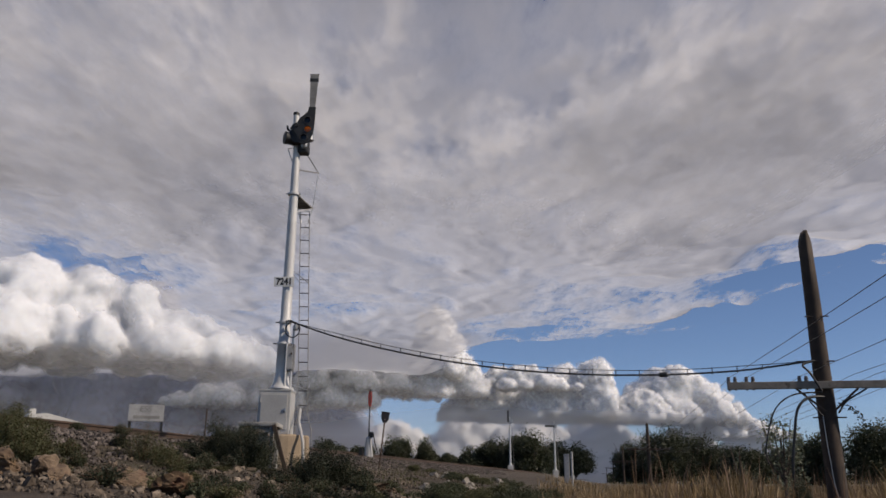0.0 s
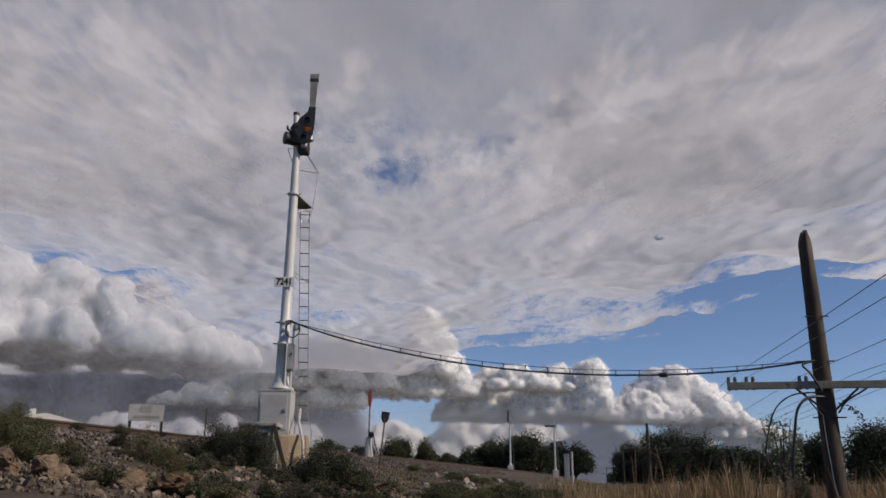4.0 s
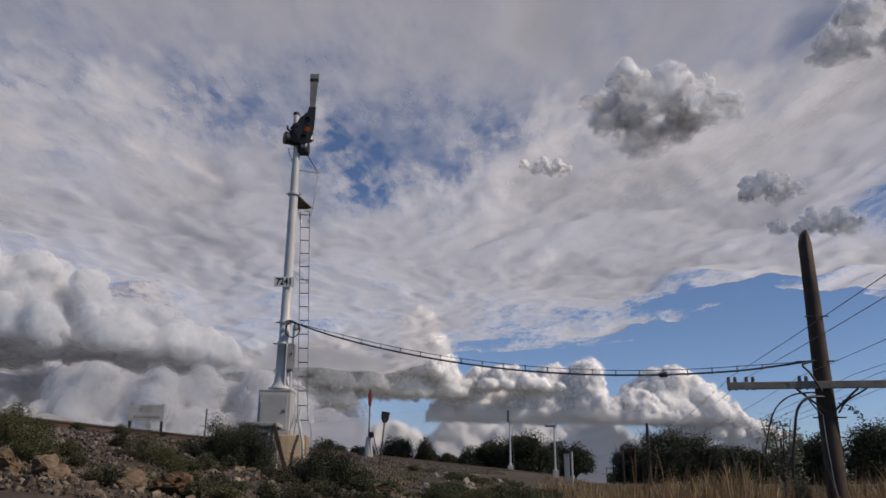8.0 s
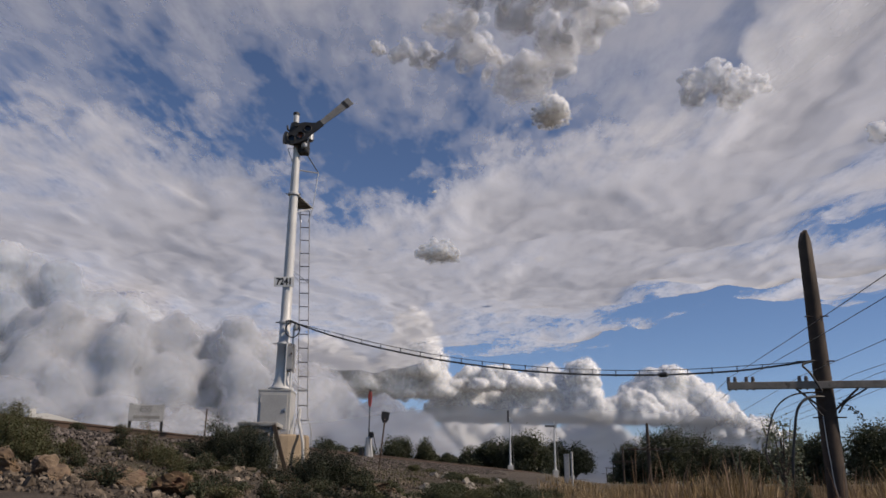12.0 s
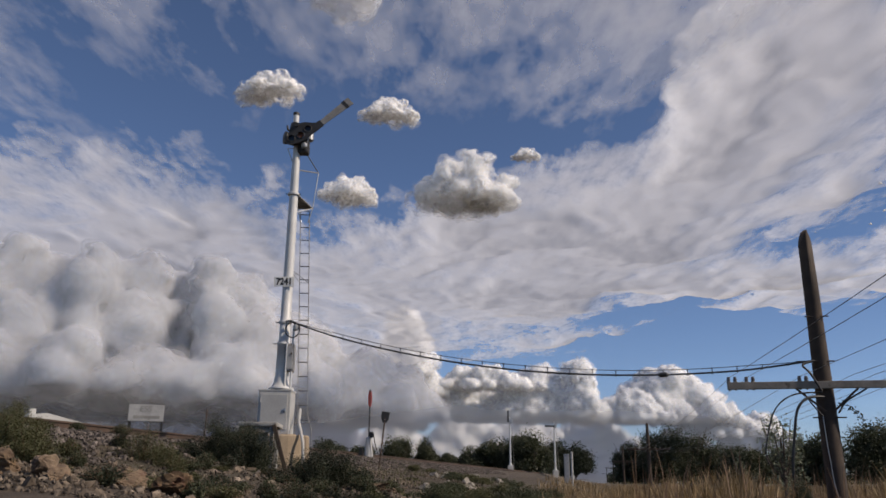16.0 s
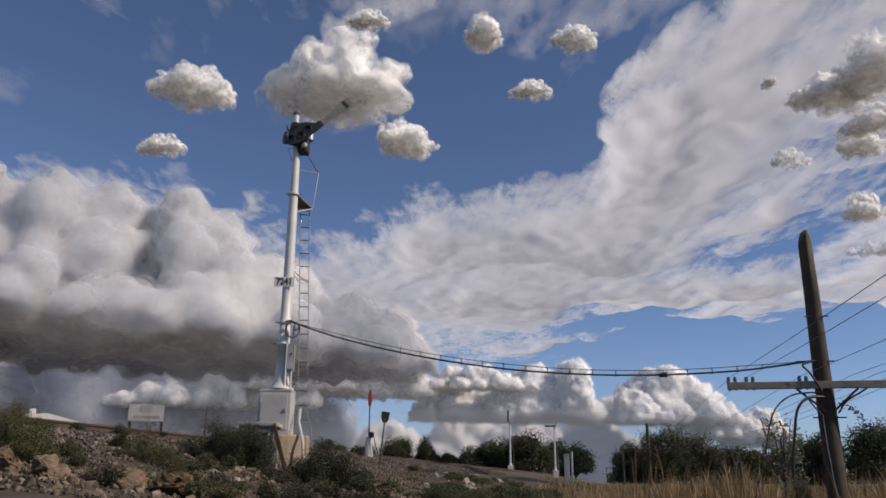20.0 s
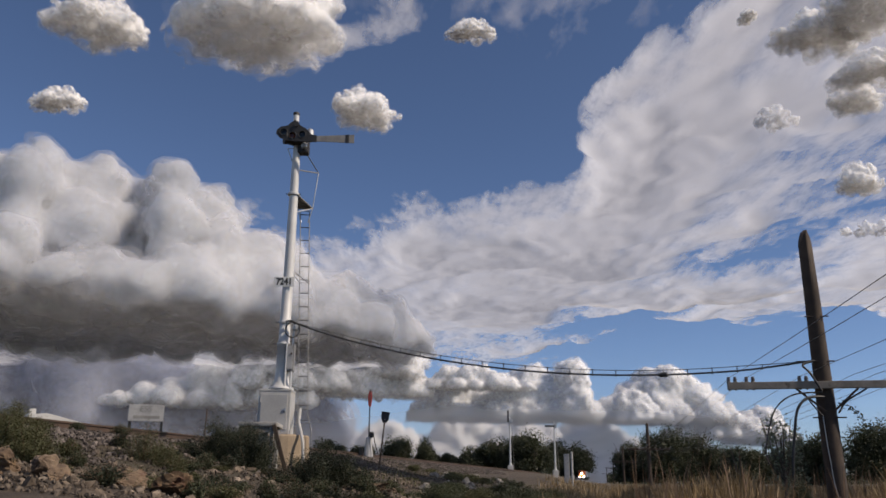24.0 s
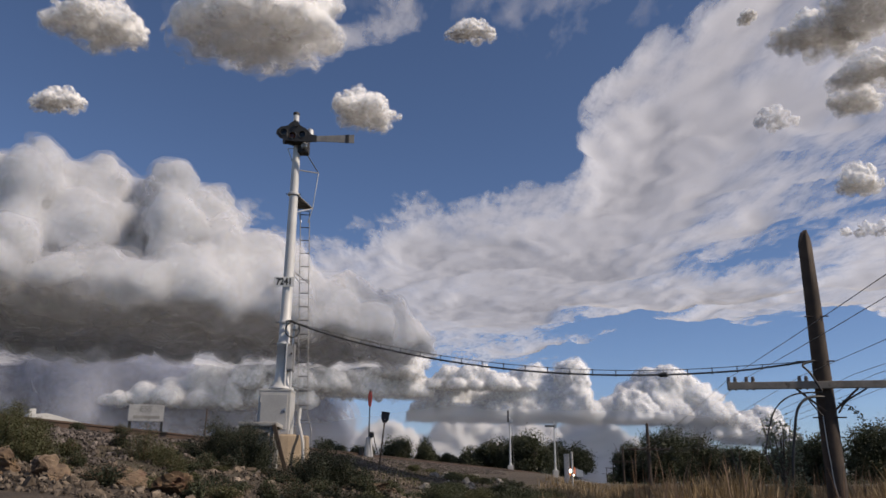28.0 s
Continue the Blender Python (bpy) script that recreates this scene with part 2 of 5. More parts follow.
def bulges(p):
    """Rounded swellings with creases between them: one minus the way to the nearest of scattered points."""
    i = np.floor(p).astype(int)
    best = np.full(len(p), 9.0, np.float32)
    for a in (-1, 0, 1):
        for b in (-1, 0, 1):
            for c in (-1, 0, 1):
                j = i + (a, b, c)
                k = j & 31
                seat = np.stack([LATTICE[k[:, 0], k[:, 1], k[:, 2]], LATTICE[k[:, 1], k[:, 2], k[:, 0]], LATTICE[k[:, 2], k[:, 0], k[:, 1]]], -1)
                best = np.minimum(best, ((j + 0.5 + 0.42 * seat - p) ** 2).sum(-1))
    return 0.62 - np.sqrt(best)


def softened(f, times):
    for _ in range(times):
        for axis in range(3):
            f = 0.5 * f + 0.25 * (np.roll(f, 1, axis) + np.roll(f, -1, axis))
    return f


def cloud_mesh(seed, size, cell, lumps=26, base=0.35, rough=1.0, stuff_of=None, thin=False, ragged=0.0, peak=0.0, slant=0.0, fine=1.0, even=0.7, torn=0.0, lump=1.0, soft_at=0.22):
    """A heap cloud of a width, depth and height in metres on its flat base: swelling lumps, softer towards its rim.
    even: how far its shading follows the large forms, as light does that scatters within."""
    rng = np.random.RandomState(seed)
    w, d, h = size
    pad = 0.2 * min(w, d, h) + 3 * cell
    n = [int((k + 2 * pad) / cell) + 1 for k in (w, d, h)]
    origin = np.array((-w / 2 - pad, -d / 2 - pad, -pad))
    axes = [np.arange(k) * cell + o for k, o in zip(n, origin)]
    f = np.full(n, -1e9)
    unit = 0.2 * min(w, d, 1.5 * h) * fine
    for i in range(lumps):
        a, rad = rng.rand() * 2 * math.pi, math.sqrt(rng.rand())
        x, y = rad * math.cos(a), rad * math.sin(a)
        room = (1 - 0.75 * rad * rad) * (1 + 0.25 * rng.randn()) * (1 + peak * x)
        r = (0.12 + 0.16 * rng.rand() ** 1.5) * min(w, d, 1.6 * h) * (1.15 - 0.45 * rad) * lump
        top = max(h * min(room, 1.0) - r, 0.25 * r)
        for z in np.linspace(0.3 * r, top, 1 + int(top / (1.1 * r))):
            k = z / h
            c = np.array((x * (w / 2 - r) * (1 - base * k) + slant * z, y * (d / 2 - r) * (1 - base * k), z))
            c[:2] += rng.randn(2) * 0.2 * r
            rr = r * (1 - 0.25 * k * rng.rand())
            cut = [slice(max(0, int((c[j] - rr - 2 * unit - origin[j]) / cell)), max(1, int((c[j] + rr + 2 * unit - origin[j]) / cell) + 2)) for j in range(3)]
            gx, gy, gz = (axes[j][cut[j]] for j in range(3))
            far = np.sqrt((gx[:, None, None] - c[0]) ** 2 + (gy[None, :, None] - c[1]) ** 2 + (gz[None, None, :] - c[2]) ** 2)
            f[tuple(cut)] = np.maximum(f[tuple(cut)], rr - far)
    near = f > -1.3 * unit
    g = np.argwhere(near) * cell + origin
    p = g / unit + seed * 3.7
    p = p + 0.35 * np.stack([lattice(p * 0.8 + 5), lattice(p * 0.8 + 15), lattice(p * 0.8 + 25)], -1) + 0.10 * np.stack([lattice(p * 2.6 + 35), lattice(p * 2.6 + 45), lattice(p * 2.6 + 55)], -1)
    fn = f[near]
    fn = fn + rough * unit * (0.80 * bulges(p * 0.8) + 0.46 * bulges(p * 1.9 + 3) + 0.22 * bulges(p * 4.4 + 9) + 0.30 * fbm(p * 0.6 + 20, 2))
    if torn:
        fn = fn + torn * unit * fbm(p * 0.33 + 70, 4, 0.6)
    if ragged:
        fn = fn + ragged * unit * fbm(p * 0.9 + 40, 4, 0.55)
    fn = np.minimum(fn, (g[:, 2] + 0.10 * h * fbm(p * 0.8, 3)) * 0.9)
    f = np.full(n, -2.0 * unit)
    f[near] = np.maximum(fn, -2 * unit)
    f = softened(f, 2 if ragged or thin else 1)
    f[0], f[-1], f[:, 0], f[:, -1], f[:, :, 0], f[:, :, -1] = (-1e9,) * 6
    deep = 0.5 if ragged or thin else 0.28
    haze = f.copy()
    haze[near] += unit * (0.16 * lattice(p * 2.3 + 60) + 0.09 * lattice(p * 5.1 + 80))
    loose = f.copy()
    loose[near] += unit * (0.22 * lattice(p * 1.6 + 95) + 0.14 * lattice(p * 3.7 + 15))
    loose = softened(loose, 1)
    fields = [(f, deep * unit), (f, 0.45 * deep * unit), (haze, 0.0), (haze, -0.35 * deep * unit), (loose, -0.7 * deep * unit), (loose, -1.2 * deep * unit)]
    if thin or ragged:
        fields = [(f, 0.5 * deep * unit), (haze, 0.1 * deep * unit), (haze, -0.3 * deep * unit), (loose, -0.75 * deep * unit), (loose, -1.2 * deep * unit)]
    vs, fs, ms, at = [], [], [], 0
    for i, (field, iso) in enumerate(fields):
        v, q = skin(np.maximum(field, -1e6), iso, origin, cell)
        vs.append(v), fs.append(q + at), ms.append(np.full(len(q), i, np.int32))
        at += len(v)
    vs = np.concatenate(vs)
    me = arrays("cloud", vs, np.concatenate(fs), None)
    for m in stuff_of or (PUFF if thin else LOOSE if ragged else DENSE):
        me.materials.append(m)
    idx = np.concatenate(ms)
    if len(idx) == len(me.polygons):
        me.polygons.foreach_set("material_index", idx)
    soft = softened(np.maximum(f, -2 * unit), 3)
    k = max(1, int(soft_at * unit / cell))
    for _ in range(2):
        for axis in range(3):
            soft = (soft + np.roll(soft, k, axis) + np.roll(soft, -k, axis)) / 3
    at = tuple(np.clip(np.rint((vs - origin) / cell).astype(int), 0, np.array(n) - 1).T)
    out = -np.stack([np.gradient(soft, axis=j)[at] for j in range(3)], -1)
    out /= np.linalg.norm(out, axis=1)[:, None] + 1e-9
    own = np.empty(len(vs) * 3, np.float32)
    me.vertex_normals.foreach_get("vector", own)
    own = own.reshape(-1, 3)
    turned = (own * out).sum(1, keepdims=True)
    mixed = (1 - even) * own + even * np.where(turned > -0.2, out, own)
    mixed /= np.linalg.norm(mixed, axis=1)[:, None] + 1e-9
    me.normals_split_custom_set_from_vertices(mixed)
    return me


NEAR = 0.5  # the low drifting clouds are drawn in about the eye by this factor


def cloud(name, me, x, y, z, speed, turn=0.0, scale=1.0, label="", group="", forms=None):
    k = NEAR if group == "drifting cumulus" else 1.0
    ob = new(name, me)
    ob.scale = (scale * k,) * 3
    m = pose(x * k, y * k, z * k, 0, 0, turn)
    drift(ob, m @ Matrix.Diagonal((scale * k, scale * k, scale * k, 1)), Vector(speed) * k, forms)
    return tagged(ob, label, "cloud", group)


def sheet_vapour(name, grain, gain, cover, stretch=0.42, thick=(0.44, 0.44, 0.44)):
    """A layer of cloud whose thickness the mesh holds: thin parts let the sky through, thick parts dim the sun."""
    t = Tree(name)
    v = t.coords()
    at = t.t.nodes.new("ShaderNodeAttribute")
    at.attribute_name = "thick"
    squeezed = t.node("ShaderNodeMapping", Vector=v, Scale=(1.0, stretch, 1.0)).outputs[0]
    n1, n2 = t.noise(squeezed, grain, 6.0, 0.56), t.noise(squeezed, grain * 4.0, 4.0, 0.55)
    n = t.math("ADD", t.math("MULTIPLY", t.math("SUBTRACT", n1, 0.5), gain), t.math("MULTIPLY", t.math("SUBTRACT", n2, 0.5), gain * 0.55))
    th = t.math("MAXIMUM", t.math("ADD", at.outputs["Fac"], t.math("MULTIPLY", t.math("MULTIPLY", n, t.span(at.outputs["Fac"], -0.25, 0.25)), t.span(at.outputs["Fac"], 1.2, 2.1, 1.0, 0.35))), 0.0)
    a = t.math("SUBTRACT", 1.0, t.math("EXPONENT", t.math("MULTIPLY", th, -cover)))
    lit = [t.span(th, 0.3, 2.2, 0.84, k) for k in thick]
    col = t.node("ShaderNodeCombineColor", Red=lit[0], Green=lit[1], Blue=lit[2]).outputs[0]
    tran = t.node("ShaderNodeBsdfTranslucent", Color=col)
    diff = t.node("ShaderNodeBsdfDiffuse", Color=(0.9, 0.9, 0.9))
    body, mx = t.t.nodes.new("ShaderNodeMixShader"), t.t.nodes.new("ShaderNodeMixShader")
    t.put(body.inputs[0], 0.72), t.put(body.inputs[1], diff.outputs[0]), t.put(body.inputs[2], tran.outputs[0])
    clear = t.node("ShaderNodeBsdfTransparent")
    t.put(mx.inputs[0], a), t.put(mx.inputs[1], clear.outputs[0]), t.put(mx.inputs[2], body.outputs[0])
    return t.done(mx.outputs[0])


def sheet(name, height, xs, ys, field, material, label, speed, swell=0.05, fall=0.003):
    """A wide layer of cloud at a height; plan measures in heights."""
    gx, gy = np.meshgrid(np.linspace(*xs), np.linspace(*ys), indexing="ij")
    th = field(gx, gy)
    nx, ny = gx.shape
    z = height * (1 - swell * np.clip(th, 0, 1.6) - fall * (gx**2 + gy**2))
    i = np.arange(nx * ny).reshape(nx, ny)
    quads = np.stack([i[:-1, :-1], i[1:, :-1], i[1:, 1:], i[:-1, 1:]], -1).reshape(-1, 4)
    keep = (th.ravel()[quads] > -0.2).any(1)
    me = arrays(name, np.stack([gx * height, gy * height, z - height], -1).reshape(-1, 3), quads[keep], material)
    me.attributes.new("thick", "FLOAT", "POINT").data.foreach_set("value", th.astype(np.float32).ravel())
    ob = tagged(new(name, me), label, "cloud", kind="stuff")
    return drift(ob, pose(0, 0, height), speed)


def blot(x, y, cx, cy, rx, ry, turn=0.0):
    c, s = math.cos(radians(turn)), math.sin(radians(turn))
    u, v = ((x - cx) * c + (y - cy) * s) / rx, (-(x - cx) * s + (y - cy) * c) / ry
    return np.exp(-(u * u + v * v))


def deck_field(x, y):
    p = np.stack([x, y, 0 * x], -1)
    x = x + 0.13 * fbm(p * 1.7 + 31, 4, 0.6)
    y = y + 0.24 * fbm(p * 1.4 + 47, 4, 0.6)
    p = np.stack([x * 1.5, y * 0.62, 0 * x], -1)
    warp = 0.5 * np.stack([lattice(p * 0.9 + 3), lattice(p * 0.9 + 13), 0 * x], -1)
    th = 0.74 + 0.6 * fbm(p * 1.1 + warp + 2.0, 5, 0.55) + 0.42 * fbm(np.stack([(x + y) * 2.9 + 0.9 * warp[..., 0], (x - y) * 0.75, 0 * x + 4], -1), 4, 0.55)
    # far right it runs on out of view, put there to shade the ground
    near = np.interp(x, (-3, -0.8, -0.15, 0.2, 0.55, 0.85, 1.1, 1.25, 1.6, 3.0), (0.3, 0.6, 1.1, 1.3, 1.45, 1.3, 0.9, -0.6, -3.4, -6.0))
    th = th - 1.5 * (1 - step(y - near, -0.9, 1.1))
    far = np.interp(x, (-4, -0.2, 0.3, 0.9, 1.5, 2.0, 2.6, 4.0), (7.2, 6.9, 5.95, 5.6, 4.95, 4.5, 4.2, 3.6))
    th = th - 1.9 * step(y - far, -0.95, 0.45)
    # thickened far left to keep the sun off the rain cloud
    th = th + 0.9 * step(y, 4.7, 5.8) * (1 - step(x, -0.6, 0.2))
    hole = np.interp(x, (1.15, 1.5, 1.9, 2.4, 4.0), (0.0, 0.42, 0.62, 0.66, 0.7))
    mid = np.interp(x, (1.1, 1.5, 2.0, 2.5, 4.0), (3.35, 3.62, 3.72, 3.62, 3.2))
    th = th - 1.9 * (1 - step(np.abs(y - mid) - hole + 0.5 * fbm(p * (2.0, 3.0, 1) + 71, 3, 0.6), -1.0, 0.5)) * step(x, 1.0, 1.6)
    th = th - 0.95 * blot(x, y, -1.55, 3.2, 0.42, 0.75) - 0.3 * blot(x, y, 0.28, 2.1, 0.3, 0.6) - 0.5 * blot(x, y, 0.75, 4.6, 0.3, 0.5)
    th = th + 0.55 * blot(x, y, 0.15, 3.5, 0.65, 1.4)
    # unseen gap, cut so the late sun reaches the ground and low clouds
    th = th - 3.0 * (1 - step(y + 0.25 * fbm(p * 1.3 + 5, 3), -1.2, -0.9)) * step(x, 0.9, 1.2) * (1 - step(x, 2.6, 3.0))
    th = th + 0.35 * blot(x, y, 1.35, 2.0, 0.5, 0.9) + 0.3 * blot(x, y, -0.6, 2.4, 0.5, 0.7) + 0.3 * blot(x, y, 1.3, 2.9, 0.8, 0.3)
    return th


def veil_field(x, y):
    p = np.stack([x * 1.4, y * 0.8, 0 * x + 9], -1)
    th = 1.1 + 0.36 * fbm(p * 1.3, 5, 0.55)
    # left open above the view, so that sun gets to the low clouds
    return th - 1.7 * np.clip((y - 2.0) / 2.1, 0, 1) - 1.2 * step(np.abs(x + 0.6), 1.5, 2.3) - 1.6 * (1 - step(y, 1.0, 1.45))


DECK, VEIL = 620.0, 580.0
sheet("altocumulus_deck", DECK, (-4.4, 4.4, 400), (-3.2, 7.4, 480), deck_field, sheet_vapour("deck_vapour", 0.0102, 1.5, 1.5, 0.42, (0.37, 0.395, 0.45)),
      "broken layer of pale grey altocumulus with blue gaps", (-0.03 * DECK, 0.06 * DECK, 0))
sheet("cloud_veil", VEIL, (-3.2, 3.2, 240), (-0.6, 4.2, 180), veil_field, sheet_vapour("veil_vapour", 0.0077, 1.5, 0.8),
      "thin greyish white veil of drifting cloud", (-0.03 * VEIL, -0.09 * VEIL, 0))


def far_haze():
    """A see-through surface low round the horizon, standing in for haze: it pales what lies behind it."""
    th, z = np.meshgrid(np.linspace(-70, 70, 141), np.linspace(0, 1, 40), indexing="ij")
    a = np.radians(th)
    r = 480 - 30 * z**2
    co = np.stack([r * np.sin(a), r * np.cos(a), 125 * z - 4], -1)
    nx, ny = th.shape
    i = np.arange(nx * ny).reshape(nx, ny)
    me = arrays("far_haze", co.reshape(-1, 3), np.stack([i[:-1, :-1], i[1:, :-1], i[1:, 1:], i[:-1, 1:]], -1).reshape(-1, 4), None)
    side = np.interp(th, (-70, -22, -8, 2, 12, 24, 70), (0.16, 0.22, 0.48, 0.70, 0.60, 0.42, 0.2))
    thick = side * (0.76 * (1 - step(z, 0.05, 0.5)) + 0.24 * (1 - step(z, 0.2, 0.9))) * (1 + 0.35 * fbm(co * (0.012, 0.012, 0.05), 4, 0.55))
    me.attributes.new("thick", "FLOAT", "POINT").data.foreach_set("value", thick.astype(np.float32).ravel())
    t = Tree("haze_cover")
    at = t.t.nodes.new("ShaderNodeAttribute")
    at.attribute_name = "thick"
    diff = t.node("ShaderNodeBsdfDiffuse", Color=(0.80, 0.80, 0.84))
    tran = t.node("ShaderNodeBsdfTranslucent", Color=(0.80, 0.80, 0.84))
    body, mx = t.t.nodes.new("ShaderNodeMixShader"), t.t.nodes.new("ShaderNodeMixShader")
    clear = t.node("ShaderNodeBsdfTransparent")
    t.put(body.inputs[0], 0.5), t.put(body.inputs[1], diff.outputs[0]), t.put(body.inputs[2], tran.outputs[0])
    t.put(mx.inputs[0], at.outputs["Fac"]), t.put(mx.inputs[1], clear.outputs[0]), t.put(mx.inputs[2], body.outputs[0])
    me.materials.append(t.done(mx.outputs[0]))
    tagged(new("far_haze", me), "pale see-through haze shell low over the far plain", "haze", kind="stuff")


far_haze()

heap_a = cloud_mesh(3, (260, 170, 110), 2.5, 26, rough=0.75, fine=0.8, ragged=1.2, thin=True)
heap_b = cloud_mesh(8, (240, 190, 90), 2.5, 24, rough=0.8, fine=0.8, ragged=1.2, thin=True)
heap_c = cloud_mesh(14, (320, 190, 90), 2.8, 24, rough=0.7, fine=0.8, ragged=1.4, thin=True)
rag_a = cloud_mesh(21, (240, 150, 55), 2.5, 11, rough=0.12, ragged=2.3, fine=0.9, even=0.85, soft_at=0.5)
rag_b = cloud_mesh(27, (220, 130, 45), 2.5, 9, rough=0.12, ragged=2.4, fine=0.9, even=0.85, soft_at=0.5)
rag_c = cloud_mesh(33, (320, 170, 60), 3.0, 14, rough=0.12, ragged=2.3, fine=0.9, even=0.85, soft_at=0.5)
pile_a = cloud_mesh(41, (900, 420, 300), 8.0, 44, rough=0.9, fine=0.6)
pile_b = cloud_mesh(46, (1000, 460, 330), 8.5, 48, rough=0.9, peak=0.5, fine=0.6)
pile_c = cloud_mesh(52, (1200, 420, 200), 9.0, 46, rough=0.9, peak=-0.7, fine=0.6)
tower = cloud_mesh(58, (420, 380, 420), 6.0, 30, rough=0.9, base=0.5)
bank_wide = cloud_mesh(67, (640, 240, 100), 2.8, 110, rough=1.0, fine=0.5, stuff_of=BANK, even=0.6, torn=0.5, lump=0.8, soft_at=0.3)
bank_tall = cloud_mesh(71, (680, 250, 128), 2.9, 150, rough=1.0, peak=-0.2, fine=0.40, stuff_of=GREY_BANK, even=0.75, torn=0.5, lump=0.7, soft_at=0.5)

cloud("scud_cloud", rag_c, 211, 418, 150, (-15.8, -14.2, 0), 60, 0.28, "ragged dark grey scud cloud with white edges", "drifting cumulus", 5.5)
cloud("scud_cloud", rag_a, 221, 466, 150, (-15.1, -20.3, 0), 20, 0.31, "ragged dark grey scud cloud with white edges", "drifting cumulus", 7.5)
cloud("scud_cloud", rag_a, 309, 621, 150, (-16.5, -28.5, 0), 10, 0.20, "ragged dark grey scud cloud with white edges", "drifting cumulus", 6.5)
cloud("scud_cloud", rag_b, 256, 726, 150, (-2.8, -34.5, 0), 0, 0.30, "ragged dark grey scud cloud with white edges", "drifting cumulus", 6.5)
cloud("scud_cloud", rag_c, 280, 456, 150, (-16.5, -28.5, 0), 100, 0.20, "ragged dark grey scud cloud with white edges", "drifting cumulus", 5.5)
cloud("scud_cloud", rag_b, 186, 593, 150, (-16.5, -28.5, 0), 30, 0.15, "ragged dark grey scud cloud with white edges", "drifting cumulus", 7.5)
cloud("cumulus_cloud", heap_a, 240, 897, 150, (-14.2, -30.5, 0), -20, 0.235, "white fair-weather cumulus with a soft grey base", "drifting cumulus", 13.5)
cloud("cumulus_cloud", heap_b, 189, 731, 150, (-10.4, -20.0, 0), 40, 0.13, "white fair-weather cumulus with a soft grey base", "drifting cumulus", 16)
cloud("cumulus_cloud", heap_b, 145, 886, 150, (-12.4, -30.2, 0), 10, 0.14, "white fair-weather cumulus with a soft grey base", "drifting cumulus", 12)
cloud("cloud_puff", heap_c, 193, 737, 150, (-16.5, -28.5, 0), -20, 0.10, "small torn white cloud puff", "drifting cumulus", 13.5)
cloud("cloud_puff", heap_c, 241, 757, 150, (-16.5, -28.5, 0), 10, 0.09, "small torn white cloud puff", "drifting cumulus", 13.5)
cloud("cloud_puff", heap_a, 246, 646, 150, (-16.5, -28.5, 0), 80, 0.09, "small torn white cloud puff", "drifting cumulus", 12.0)
cloud("cloud_puff", heap_c, 304, 799, 150, (-16.5, -28.5, 0), 0, 0.05, "small torn white cloud puff", "drifting cumulus", 15.5)
cloud("cloud_puff", heap_a, 343, 810, 150, (-16.5, -28.5, 0), 75, 0.07, "small torn white cloud puff", "drifting cumulus", 19.4)
cloud("cloud_puff", heap_b, 376, 812, 150, (-16.5, -28.5, 0), 0, 0.07, "small torn white cloud puff", "drifting cumulus", 19.4)
cloud("cloud_puff", heap_c, 365, 850, 150, (-16.5, -28.5, 0), 0, 0.06, "small torn white cloud puff", "drifting cumulus", 19.4)
cloud("cloud_puff", heap_c, 194, 905, 150, (-16.5, -28.5, 0), -10, 0.08, "small torn white cloud puff", "drifting cumulus", 19.3)
cloud("scud_cloud", rag_a, 499, 918, 150, (-16.5, -28.5, 0), 30, 0.11, "ragged dark grey scud cloud with white edges", "drifting cumulus", 17.8)
cloud("cumulus_cloud", heap_b, 525, 901, 150, (-16.5, -28.5, 0), 0, 0.10, "white fair-weather cumulus with a soft grey base", "drifting cumulus", 17.8)
cloud("cumulus_cloud", heap_c, 488, 853, 150, (-16.5, -28.5, 0), 10, 0.12, "white fair-weather cumulus with a soft grey base", "drifting cumulus", 17.8)
cloud("cumulus_cloud", heap_a, 494, 834, 150, (-16.5, -28.5, 0), 50, 0.14, "white fair-weather cumulus with a soft grey base", "drifting cumulus", 17.8)
cloud("cumulus_cloud", heap_c, 520, 876, 150, (-16.5, -28.5, 0), -30, 0.11, "white fair-weather cumulus with a soft grey base", "drifting cumulus", 17.8)
cloud("scud_cloud", rag_b, 624, 1071, 150, (-16.5, -28.5, 0), 0, 0.18, "ragged dark grey scud cloud with white edges", "drifting cumulus", 17.8)
cloud("cloud_puff", heap_c, 457, 839, 150, (-16.5, -28.5, 0), 90, 0.03, "small torn white cloud puff", "drifting cumulus", 17.8)
cloud("cloud_puff", heap_a, 575, 994, 150, (-16.5, -28.5, 0), 20, 0.11, "small torn white cloud puff", "drifting cumulus", 17.8)
cloud("cumulus_cloud", pile_a, 700, 4264, 309, (-7.7, -0.0, 0), 0, 0.92, "bright cream cumulus heaped above the horizon", "horizon cumulus")
cloud("cumulus_cloud", pile_b, 305, 4316, 310, (-7.8, -0.0, 0), 180, 0.70, "bright cream cumulus heaped above the horizon", "horizon cumulus")
cloud("cumulus_cloud", pile_a, 1055, 4212, 299, (-3.0, -0.0, 0), 160, 0.53, "bright cream cumulus heaped above the horizon", "horizon cumulus")
cloud("cumulus_cloud", pile_b, -66, 4108, 415, (-14.9, -0.0, 0), 0, 0.73, "bright cream cumulus heaped above the horizon", "horizon cumulus")
cloud("cumulus_cloud", pile_c, 442, 4108, 448, (-12.0, -0.0, 0), 0, 0.61, "bright cream cumulus heaped above the horizon", "horizon cumulus")
cloud("cumulus_cloud", pile_b, 1390, 4524, 322, (-2.4, -0.0, 0), 180, 0.90, "bright cream cumulus heaped above the horizon", "horizon cumulus")
cloud("cumulus_cloud", pile_c, 1697, 4576, 229, (-1.6, -0.0, 0), 0, 0.72, "bright cream cumulus heaped above the horizon", "horizon cumulus")
